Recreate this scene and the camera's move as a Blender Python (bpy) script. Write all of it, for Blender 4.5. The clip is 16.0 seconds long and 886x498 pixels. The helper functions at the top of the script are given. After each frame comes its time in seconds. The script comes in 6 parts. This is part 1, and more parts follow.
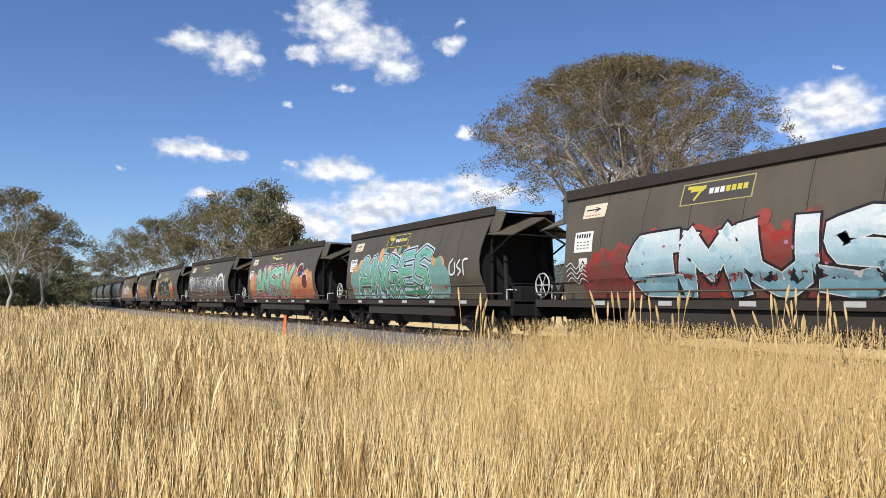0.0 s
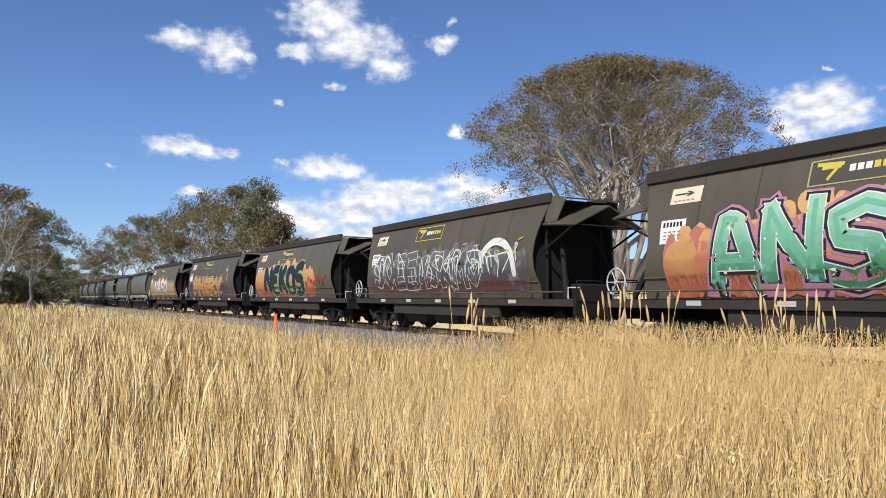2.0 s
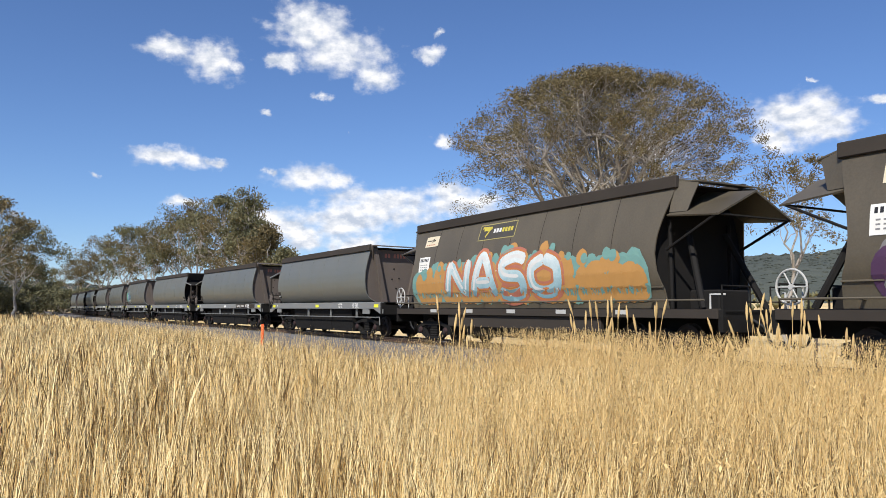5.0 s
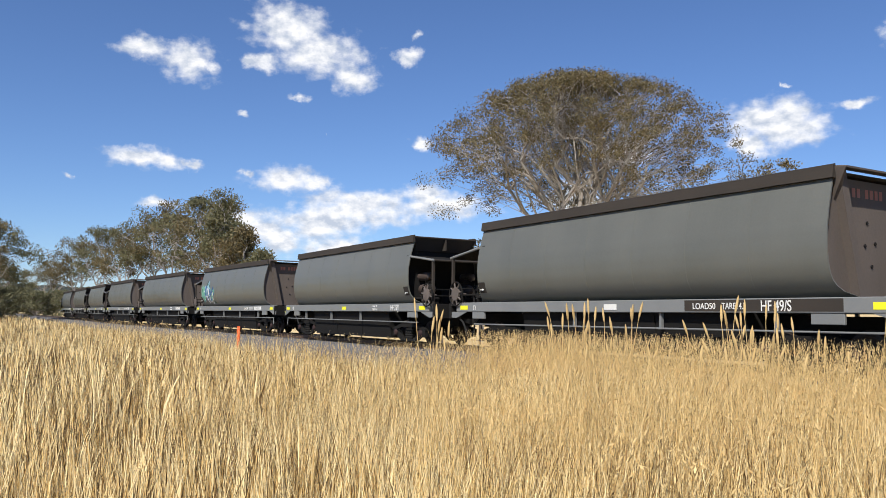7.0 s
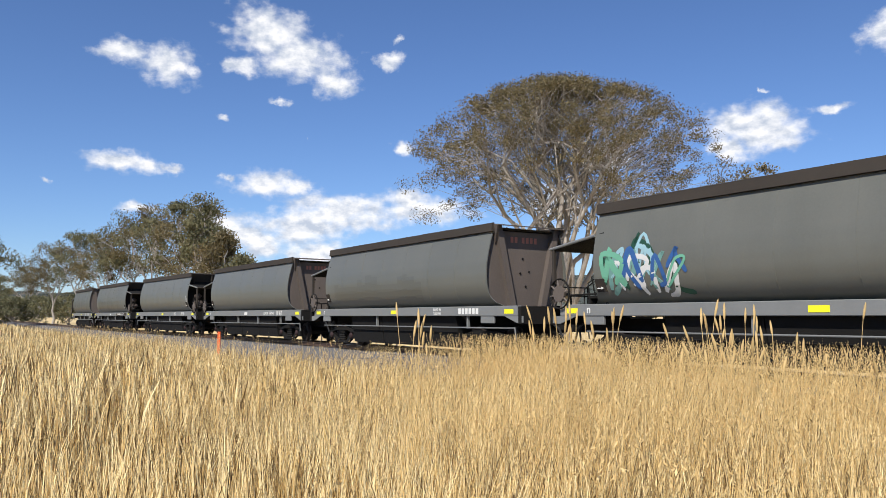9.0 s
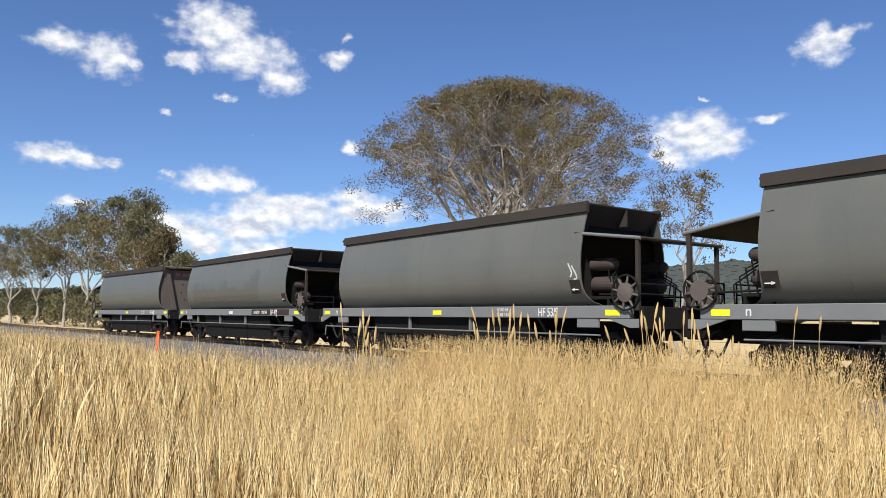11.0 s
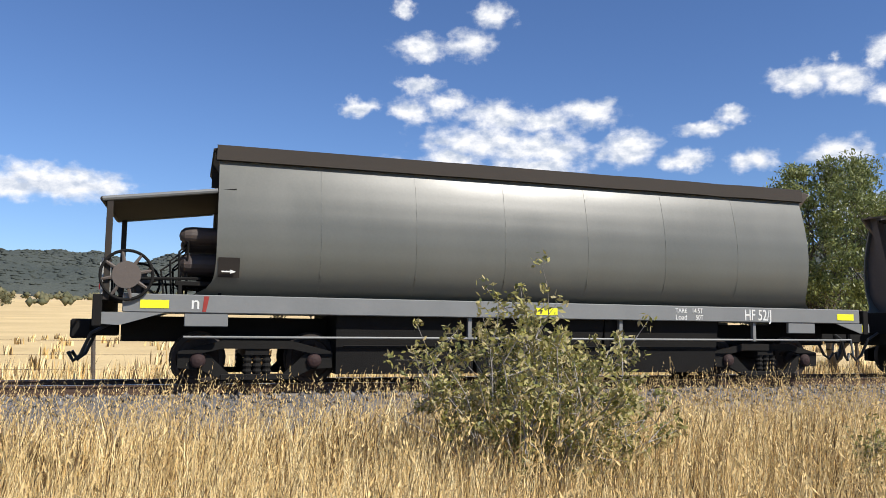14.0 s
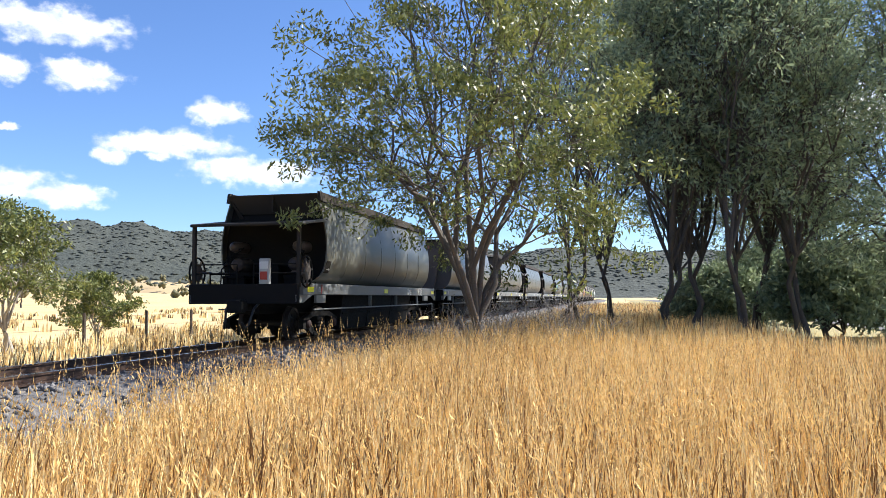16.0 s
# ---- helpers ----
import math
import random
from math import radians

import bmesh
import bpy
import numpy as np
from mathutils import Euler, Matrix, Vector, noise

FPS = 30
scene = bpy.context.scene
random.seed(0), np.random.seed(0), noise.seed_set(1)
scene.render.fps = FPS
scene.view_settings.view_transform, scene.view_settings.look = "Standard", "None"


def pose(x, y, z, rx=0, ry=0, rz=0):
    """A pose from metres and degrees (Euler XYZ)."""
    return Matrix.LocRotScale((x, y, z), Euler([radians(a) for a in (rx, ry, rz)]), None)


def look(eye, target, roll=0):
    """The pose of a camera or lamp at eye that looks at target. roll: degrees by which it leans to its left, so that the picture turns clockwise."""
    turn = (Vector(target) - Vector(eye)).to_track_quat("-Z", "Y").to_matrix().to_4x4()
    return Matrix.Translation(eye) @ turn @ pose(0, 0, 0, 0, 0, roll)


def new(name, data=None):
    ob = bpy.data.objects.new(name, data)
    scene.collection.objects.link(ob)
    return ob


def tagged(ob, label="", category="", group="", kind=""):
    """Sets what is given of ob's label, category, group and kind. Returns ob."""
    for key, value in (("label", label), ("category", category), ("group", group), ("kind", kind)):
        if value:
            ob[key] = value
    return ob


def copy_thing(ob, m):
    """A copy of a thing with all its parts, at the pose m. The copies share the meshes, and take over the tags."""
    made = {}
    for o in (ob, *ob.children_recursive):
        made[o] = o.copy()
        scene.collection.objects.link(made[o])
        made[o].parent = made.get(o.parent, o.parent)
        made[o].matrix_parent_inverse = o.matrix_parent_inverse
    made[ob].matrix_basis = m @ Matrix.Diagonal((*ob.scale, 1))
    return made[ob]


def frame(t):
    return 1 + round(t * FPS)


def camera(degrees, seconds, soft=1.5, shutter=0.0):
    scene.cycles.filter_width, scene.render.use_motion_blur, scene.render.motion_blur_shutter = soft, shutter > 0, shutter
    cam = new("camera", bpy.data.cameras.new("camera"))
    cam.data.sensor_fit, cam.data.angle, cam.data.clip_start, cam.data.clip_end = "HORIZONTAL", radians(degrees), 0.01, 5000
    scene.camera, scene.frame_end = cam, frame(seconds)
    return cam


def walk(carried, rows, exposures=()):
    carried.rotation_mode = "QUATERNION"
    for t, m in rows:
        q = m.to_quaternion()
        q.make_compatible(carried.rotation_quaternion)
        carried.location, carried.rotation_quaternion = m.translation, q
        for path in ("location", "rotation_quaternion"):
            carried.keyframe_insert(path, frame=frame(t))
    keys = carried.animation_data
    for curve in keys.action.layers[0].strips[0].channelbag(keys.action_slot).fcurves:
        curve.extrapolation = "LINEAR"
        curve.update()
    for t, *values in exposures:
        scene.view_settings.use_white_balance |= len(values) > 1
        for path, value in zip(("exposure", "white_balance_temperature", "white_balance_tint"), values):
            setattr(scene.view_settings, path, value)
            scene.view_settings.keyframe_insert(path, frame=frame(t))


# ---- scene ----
cam = camera(58.6, 16.0, 0.6)
EYE_Z = 1.6
PATH = [
    (0, 0, 0, 62.47, 3.92, -0.53), (0.5, 0, 0, 62.31, 3.87, -0.57), (1, 0, 0, 62.09, 3.85, -0.64), (1.5, 0, 0, 61.89, 3.84, -0.63),
    (2, 0, 0, 61.81, 3.85, -0.68), (2.5, 0, 0, 61.77, 3.9, -0.63), (3, 0, 0, 61.69, 4.04, -0.73), (3.5, 0, 0, 61.58, 4.23, -0.74),
    (6, 0, 0, 60.19, 4.67, -0.57), (6.5, 0, 0, 59.73, 4.69, -0.61), (7, 0, 0, 59.29, 4.76, -0.6), (7.5, 0, 0, 58.94, 4.84, -0.53),
    (8, 0, 0, 58.66, 4.93, -0.48), (10.5, 0, 0, 55.53, 5.18, -0.57), (11, 0, 0, 54.0, 5.19, -0.81), (11.5, 0, 0, 51.55, 5.24, -0.84),
    (12, 0, 0, 47.01, 5.32, -0.87), (12.25, 0, 0, 43.7, 5.37, -0.91), (12.5, 0, 0, 39.52, 5.42, -0.93), (12.75, 0, 0, 34.48, 5.46, -0.88),
    (13, 0, 0.05, 27.97, 5.54, -0.84), (13.3, 0, 0.1, 17.6, 5.61, -0.88), (13.6, 0.05, 0.15, 3.75, 5.58, -0.95), (13.8, 0.1, 0.2, -7.05, 5.58, -0.86),
    (14, 0.2, 0.25, -17.75, 5.35, -0.8), (14.2, 0.32, 0.3, -28.0, 5.05, -0.78), (14.5, 0.6, 0.45, -42.1, 4.58, -0.76),
    (14.7, 0.95, 0.8, -50.9, 4.1, -0.64), (15, 4.84, 2.64, -59.3, 4.27, -0.49), (15.2, 6.4, 2.95, -64.8, 3.92, -0.29),
    (15.5, 11.63, 4.31, -70.7, 4.17, 0.0), (15.8, 13.9, 4.82, -76.2, 3.58, 0.1), (16, 17.19, 5.23, -77.6, 3.55, 0.3),
]
walk(cam, [(t, pose(x, y, EYE_Z, 90 + p, r, yaw)) for t, x, y, yaw, p, r in PATH], exposures=[(0.0, 0.32), (12.5, 0.32), (13.3, 0.40), (13.6, 0.38), (14.5, 0.34), (15.0, 0.54), (15.5, 0.76), (16.0, 1.04)])

# ---- light ----
SUN_DIR = Vector((0.50, -0.72, 0.88)).normalized()
sun = new("sun", bpy.data.lights.new("sun", "SUN"))
sun.data.energy, sun.data.angle, sun.data.color = 5.0, radians(0.53), (1.0, 0.95, 0.87)
sun.matrix_world = look(SUN_DIR * 100, (0, 0, 0))


class Nodes:
    """Short hand for building a node tree."""

    def __init__(self, tree):
        self.tree = tree
        tree.nodes.clear()

    def add(self, kind, inputs=None, operation="", clamp=False, interpolation=""):
        n = self.tree.nodes.new(kind)
        if operation:
            n.operation = operation
        if clamp:
            n.use_clamp = True
        if interpolation:
            n.interpolation_type = interpolation
        for k, v in (inputs or {}).items():
            if isinstance(v, bpy.types.NodeSocket):
                self.tree.links.new(v, n.inputs[k])
            else:
                n.inputs[k].default_value = v
        return n

    def math(self, op, a, b=0.0, c=0.0, clamp=False):
        return self.add("ShaderNodeMath", {0: a, 1: b, 2: c}, operation=op, clamp=clamp).outputs[0]

    def vmath(self, op, a, b=(0, 0, 0)):
        return self.add("ShaderNodeVectorMath", {0: a, 1: b}, operation=op)

    def ramp(self, fac, stops, mode="LINEAR"):
        n = self.add("ShaderNodeValToRGB", {0: fac})
        n.color_ramp.interpolation = mode
        e = n.color_ramp.elements
        while len(e) < len(stops):
            e.new(0.5)
        for el, (p, c) in zip(e, stops):
            el.position = p
            el.color = (*c, 1) if len(c) == 3 else c
        return n.outputs[0]

    def noise(self, vec, scale, detail=4.0, rough=0.55, distortion=0.0):
        return self.add("ShaderNodeTexNoise", {"Vector": vec, "Scale": scale, "Detail": detail, "Roughness": rough, "Distortion": distortion})

    def mix(self, fac, a, b, blend="MIX"):
        n = self.add("ShaderNodeMix")
        n.data_type, n.blend_type = "RGBA", blend
        for k, v in ((0, fac), (6, a), (7, b)):
            if isinstance(v, bpy.types.NodeSocket):
                self.tree.links.new(v, n.inputs[k])
            else:
                n.inputs[k].default_value = (*v, 1) if isinstance(v, tuple) and len(v) == 3 else v
        return n.outputs[2]


# clouds: azimuth and elevation in degrees, half width and half height
CLOUDS = [
    (80.4, 17.7, 2.0, 0.9), (77.7, 17.1, 2.2, 1.4), (76.7, 17.0, 1.3, 0.7), (70.8, 19.9, 3.1, 1.9), (68.7, 18.3, 3.8, 1.7), (66.1, 16.8, 1.9, 1.2), (72.7, 17.5, 1.2, 0.7),
    (62.0, 18.5, 1.2, 0.7), (61.3, 19.9, 0.6, 0.4), (80.8, 10.4, 2.4, 0.8), (78.9, 10.2, 1.3, 0.7), (77.3, 10.2, 0.8, 0.4), (70.7, 9.5, 2.7, 1.0), (73.4, 9.8, 0.7, 0.3),
    (65.2, 7.6, 4.8, 1.5), (67.6, 6.8, 2.6, 0.9), (60.7, 8.9, 2.0, 0.6), (59.8, 7.9, 4.0, 1.1), (72.3, 6.0, 2.6, 1.4), (70.9, 5.3, 2.0, 1.3), (74.1, 6.4, 1.7, 0.9),
    (79.4, 7.5, 1.4, 0.5), (89.6, 5.8, 0.7, 0.4), (60.9, 12.3, 1.0, 0.5), (73.9, 13.8, 0.6, 0.4), (69.8, 15.3, 0.8, 0.4), (68.2, 13.0, 0.3, 0.4), (85.1, 8.9, 0.6, 0.3),
    (49.7, 8.4, 2.5, 1.7), (46.2, 11.6, 2.5, 1.2), (37.1, 13.4, 2.8, 1.4), (35.4, 12.3, 2.9, 1.2), (37.8, 11.8, 1.5, 1.0), (35.5, 15.3, 0.5, 0.3), (35.7, 13.0, 2.8, 1.7),
    (37.8, 11.6, 1.1, 0.9), (27.9, 18.2, 1.7, 1.4), (26.7, 18.7, 1.1, 0.6), (19.8, 15.5, 2.2, 0.7), (15.7, 15.2, 1.5, 0.3), (35.8, 15.4, 0.4, 0.3), (31.4, 13.8, 1.3, 0.4),
    (68.2, 6.5, 3.3, 1.6), (65.3, 7.7, 3.4, 1.0), (67.1, 4.4, 2.6, 1.5), (68.8, 9.3, 1.1, 0.9), (60.4, 8.7, 2.4, 0.8), (20.4, 9.2, 2.2, 0.7), (18.6, 5.8, 2.0, 1.0),
    (20.8, 4.9, 1.8, 0.6), (11.6, 8.3, 2.5, 1.1), (14.1, 4.8, 1.1, 0.3), (-3.3, 8.1, 4.6, 1.0), (-4.8, 8.5, 2.0, 0.7), (-10.7, 9.4, 1.8, 1.2), (-9.0, 4.5, 1.5, 0.4),
    (-11.1, 15.2, 1.1, 0.6), (-4.0, 3.7, 0.6, 0.2), (-13.2, 9.1, 4.1, 1.6), (-11.2, 9.6, 1.9, 0.9), (-8.8, 4.5, 1.4, 0.4), (-15.7, 4.3, 0.9, 0.6), (8.6, 8.8, 4.5, 1.3),
    (10.3, 9.2, 2.2, 0.9), (5.8, 8.7, 1.9, 0.7), (-15.8, 19.5, 2.1, 1.0), (-19.5, 20.0, 1.8, 1.2), (-14.6, 22.2, 1.1, 0.7), (-21.2, 21.9, 1.6, 1.0), (-15.8, 17.0, 1.6, 0.7),
    (-11.5, 15.4, 1.4, 0.6), (-15.2, 15.2, 1.7, 1.0), (-17.9, 15.7, 1.9, 1.0), (-21.7, 14.9, 3.0, 1.1), (-28.3, 15.0, 2.3, 1.1), (-25.0, 14.6, 2.6, 1.0), (-20.5, 13.1, 4.8, 1.3),
    (-24.6, 12.5, 4.3, 1.3), (-31.1, 12.3, 2.4, 1.2), (-18.4, 11.8, 2.6, 0.9), (-36.1, 13.5, 1.9, 0.6), (-38.0, 14.3, 1.2, 0.6), (-34.9, 11.4, 1.9, 0.8), (-39.4, 11.3, 1.7, 0.9),
    (-44.4, 11.3, 2.2, 0.9), (-42.4, 16.3, 2.1, 1.0), (-45.4, 15.6, 1.5, 0.9), (-44.5, 17.4, 0.6, 0.6), (-47.1, 17.3, 1.0, 0.8), (-42.4, 16.3, 2.1, 0.9), (-44.8, 16.2, 1.5, 0.9),
    (-51.4, 17.6, 4.6, 1.2), (-48.5, 18.0, 2.1, 0.8), (-48.1, 14.8, 1.7, 0.9), (-52.7, 14.7, 2.7, 1.0), (-44.5, 11.5, 2.0, 1.0), (-48.2, 11.0, 0.9, 0.3), (-54.7, 9.7, 1.2, 0.6),
    (-57.9, 9.8, 1.3, 0.4), (-21.5, 8.0, 6.0, 1.2), (-16.2, 10.6, 4.1, 1.5),
    (-24.6, 11.1, 3.9, 1.1), (-24.0, 6.7, 5.3, 0.7), (-18.1, 5.4, 2.3, 0.6), (-31.1, 12.7, 2.1, 1.1), (-14.1, 7.0, 2.2, 1.5), (-18.0, 8.0, 3.5, 1.2),
    (110.0, 14.0, 7.0, 2.2), (140.0, 20.0, 9.0, 3.0), (170.0, 12.0, 8.0, 2.0), (-105.0, 12.0, 7.0, 2.0), (-140.0, 16.0, 8.0, 3.0), (60.0, 36.0, 8.0, 4.0),
    (-61.5, 12.9, 2.4, 0.9), (-59.0, 10.7, 4.0, 0.9), (-56.5, 10.6, 2.6, 0.8), (-64.2, 8.9, 4.6, 1.0), (-62.4, 9.3, 2.6, 0.9), (-47.3, 7.4, 5.0, 1.2), (-51.8, 6.9, 3.0, 0.8),
    (10.0, 38.0, 9.0, 3.0), (-60.0, 35.0, 7.0, 3.0), (-170.0, 30.0, 10.0, 4.0),
]


def make_sky():
    world = bpy.data.worlds.new("sky")
    scene.world = world
    world.use_nodes = True
    n = Nodes(world.node_tree)
    sky = n.add("ShaderNodeTexSky")
    sky.sky_type, sky.sun_disc = "NISHITA", False
    sky.sun_elevation, sky.sun_rotation = math.asin(SUN_DIR.z), math.atan2(SUN_DIR.x, SUN_DIR.y)
    sky.altitude, sky.air_density, sky.dust_density, sky.ozone_density = 500.0, 1.0, 0.1, 3.2
    way = n.vmath("NORMALIZE", n.add("ShaderNodeTexCoord").outputs["Generated"]).outputs[0]
    xyz = n.add("ShaderNodeSeparateXYZ", {0: way})
    az = n.math("MULTIPLY", n.math("ARCTAN2", n.math("MULTIPLY", xyz.outputs[0], -1.0), xyz.outputs[1]), 57.29578)
    el = n.math("MULTIPLY", n.math("ARCSINE", xyz.outputs[2]), 57.29578)
    flat = n.add("ShaderNodeCombineXYZ", {0: az, 1: el, 2: 0.0}).outputs[0]
    bend = n.vmath("SUBTRACT", n.noise(flat, 0.55, 5.0, 0.6).outputs["Color"], (0.5, 0.5, 0.5)).outputs[0]
    warped = n.vmath("ADD", flat, n.vmath("MULTIPLY", bend, (2.6, 1.5, 0.0)).outputs[0]).outputs[0]
    total = None
    for a, e, w, h in CLOUDS:
        d = n.vmath("MULTIPLY", n.vmath("SUBTRACT", warped, (a, e, 0.0)).outputs[0], (1 / w, 1 / h, 0.0)).outputs[0]
        r = n.vmath("LENGTH", d).outputs["Value"]
        if w < 0.9:
            r = n.math("ADD", r, (0.9 - w) * 0.8 + 0.15)
        total = r if total is None else n.math("SMOOTH_MIN", total, r, 0.25)
    edge = n.noise(n.vmath("MULTIPLY", flat, (1.0, 1.5, 1.0)).outputs[0], 0.75, 5.0, 0.52)
    body = n.math("ADD", n.math("SUBTRACT", 1.0, total), n.math("MULTIPLY", n.math("SUBTRACT", edge.outputs[0], 0.5), 1.45))
    cover = n.add("ShaderNodeMapRange", {0: body, 1: -0.18, 2: 0.72, 3: 0.0, 4: 1.0}, interpolation="SMOOTHSTEP").outputs[0]
    # lit tops and greyer undersides from the slope of the same noise
    up = n.noise(n.vmath("MULTIPLY", n.vmath("ADD", flat, (-0.25, 0.45, 0.0)).outputs[0], (1.0, 1.5, 1.0)).outputs[0], 0.7, 5.0, 0.55)
    here = n.noise(n.vmath("MULTIPLY", flat, (1.0, 1.5, 1.0)).outputs[0], 0.7, 5.0, 0.55)
    relief = n.math("ADD", n.math("MULTIPLY", n.math("SUBTRACT", here.outputs[0], up.outputs[0]), 3.2), 0.62, clamp=True)
    shade = n.mix(relief, (6.2, 6.9, 8.2), (11.2, 11.2, 11.4))
    colour = n.mix(n.math("MULTIPLY", cover, 0.97), n.mix(1.0, sky.outputs[0], (0.84, 1.0, 1.30), "MULTIPLY"), shade)
    back = n.add("ShaderNodeBackground", {0: colour, 1: 0.075})
    out = n.add("ShaderNodeOutputWorld")
    n.tree.links.new(back.outputs[0], out.inputs[0])


make_sky()


# ---- materials ----
def material(name, base, second=None, rough=0.6, metal=0.0, scale=6.0, fine=60.0, bump=0.1, spread=0.5, streak=None, spec=0.5, island=0.0, objects=0.0, depth=0.02, translucent=0.0, third=None):
    """Procedural surface: two colours mixed by coarse and fine noise, with bump."""
    m = bpy.data.materials.new(name)
    m.use_nodes = True
    n = Nodes(m.node_tree)
    co = n.add("ShaderNodeTexCoord").outputs["Object"]
    second = second or tuple(c * 0.75 for c in base)
    stretch = n.vmath("MULTIPLY", co, streak).outputs[0] if streak else co
    big = n.noise(stretch, scale, 5.0, 0.6)
    small = n.noise(co, fine, 3.0, 0.6)
    fac = n.math("ADD", n.math("MULTIPLY", n.math("SUBTRACT", big.outputs[0], 0.5), 2.2 * spread), n.math("MULTIPLY", n.math("SUBTRACT", small.outputs[0], 0.5), 1.0 * spread))
    if island:
        fac = n.math("ADD", fac, n.math("MULTIPLY", n.math("SUBTRACT", n.add("ShaderNodeNewGeometry").outputs["Random Per Island"], 0.5), island))
    if objects:
        fac = n.math("ADD", fac, n.math("MULTIPLY", n.math("SUBTRACT", n.add("ShaderNodeObjectInfo").outputs["Random"], 0.5), objects))
    fac = n.math("ADD", fac, 0.5, clamp=True)
    if third:
        colour = n.ramp(fac, [(0.0, base), (0.42, second), (1.0, third)])
    else:
        colour = n.mix(fac, base, second)
    b = n.add("ShaderNodeBsdfPrincipled", {"Base Color": colour, "Metallic": metal, "Specular IOR Level": spec})
    n.tree.links.new(n.math("ADD", n.math("MULTIPLY", n.math("SUBTRACT", big.outputs[0], 0.5), 0.25), rough, clamp=True), b.inputs["Roughness"])
    if bump:
        h = n.math("ADD", small.outputs[0], n.math("MULTIPLY", big.outputs[0], 0.6))
        n.tree.links.new(n.add("ShaderNodeBump", {"Strength": bump, "Distance": depth, "Height": h}).outputs[0], b.inputs["Normal"])
    shader = b.outputs[0]
    if translucent:
        tr = n.add("ShaderNodeBsdfTranslucent", {0: colour})
        shader = n.add("ShaderNodeMixShader", {0: translucent, 1: shader, 2: tr.outputs[0]}).outputs[0]
    out = n.add("ShaderNodeOutputMaterial")
    n.tree.links.new(shader, out.inputs[0])
    return m


GRASS = material("dry_grass", (0.105, 0.062, 0.022), (0.78, 0.53, 0.205), 0.5, scale=0.35, fine=3.0, bump=0, spread=0.55, island=2.0, translucent=0.12, third=(0.98, 0.81, 0.45))
GOLD = material("golden_grass", (0.17, 0.085, 0.028), (0.86, 0.53, 0.175), 0.5, scale=0.35, fine=3.0, bump=0, spread=0.6, island=1.8, translucent=0.2, third=(0.98, 0.81, 0.43))
SEED = material("grass_seed_head", (0.50, 0.33, 0.12), (0.90, 0.69, 0.34), 0.8, scale=9.0, fine=90.0, bump=0, island=0.6, translucent=0.3)
GOLDSEED = material("golden_seed_head", (0.60, 0.36, 0.11), (0.90, 0.64, 0.27), 0.8, scale=9.0, fine=90.0, bump=0, island=0.7, translucent=0.3)
PADDOCK = material("dry_paddock", (0.46, 0.33, 0.15), (0.72, 0.55, 0.28), 0.95, scale=0.05, fine=2.2, bump=0.6, spread=0.8, depth=0.2)
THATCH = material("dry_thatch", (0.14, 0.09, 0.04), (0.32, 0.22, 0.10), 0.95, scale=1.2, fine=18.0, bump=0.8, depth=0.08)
VERGE = material("mown_verge", (0.20, 0.19, 0.07), (0.42, 0.34, 0.17), 0.95, scale=0.5, fine=8.0, bump=0.6, depth=0.05)
BITUMEN = material("bitumen", (0.10, 0.10, 0.10), (0.16, 0.16, 0.16), 0.9, scale=0.6, fine=40.0, bump=0.4)
BALLAST = material("ballast", (0.07, 0.068, 0.068), (0.18, 0.172, 0.168), 0.95, scale=3.0, fine=14.0, bump=1.0, depth=0.06, spread=0.9)
STONE = material("ballast_stone", (0.075, 0.073, 0.072), (0.21, 0.20, 0.195), 0.92, scale=12.0, fine=70.0, bump=0.3, island=1.0)
RAIL = material("rail_steel", (0.12, 0.07, 0.045), (0.07, 0.045, 0.035), 0.6, 0.4, scale=4.0, bump=0.2)
RAILTOP = material("rail_head", (0.55, 0.53, 0.50), (0.42, 0.40, 0.38), 0.28, 1.0, scale=3.0, bump=0.0)
SLEEPER = material("sleeper", (0.18, 0.15, 0.12), (0.30, 0.27, 0.24), 0.9, scale=5.0, bump=0.5, objects=0.5)
HF_GREY = material("grey_wagon_paint", (0.094, 0.097, 0.084), (0.135, 0.136, 0.118), 0.37, 0.0, scale=0.9, fine=26.0, bump=0.05, spread=0.55, streak=(1.0, 1.0, 0.45), objects=0.3, depth=0.01)
HF_SILL = material("grey_sill_paint", (0.15, 0.155, 0.153), (0.20, 0.205, 0.20), 0.48, scale=1.5, fine=30.0, bump=0.05, objects=0.2)
HF_BROWN = material("coal_stained_end", (0.075, 0.062, 0.052), (0.125, 0.10, 0.085), 0.7, scale=1.6, fine=20.0, bump=0.15, streak=(1.0, 1.0, 0.3))
HF_LIP = material("dull_brown_lip", (0.030, 0.025, 0.021), (0.050, 0.042, 0.035), 0.8, spec=0.2, scale=1.2, bump=0.1, streak=(0.5, 1, 1))
BROWN = material("olive_brown_wagon_paint", (0.054, 0.045, 0.031), (0.104, 0.088, 0.062), 0.52, scale=0.8, fine=24.0, bump=0.08, spread=0.75, streak=(1.0, 1.0, 0.35), objects=0.4)
# base colour taken near black to hold the shade below sills and hulls
UNDER = material("shaded_underframe", (0.009, 0.0086, 0.0082), (0.017, 0.016, 0.015), 0.85, spec=0.15, scale=4.0, bump=0.3)
AIRTANK = material("dull_brown_tank", (0.040, 0.030, 0.026), (0.075, 0.055, 0.048), 0.6, scale=5.0, bump=0.15)
# black colour carries the shade of the recesses behind the end platforms
BLACK = material("shaded_end_black", (0.010, 0.0098, 0.0096), (0.019, 0.0175, 0.017), 0.85, spec=0.15, scale=3.0, bump=0.2)
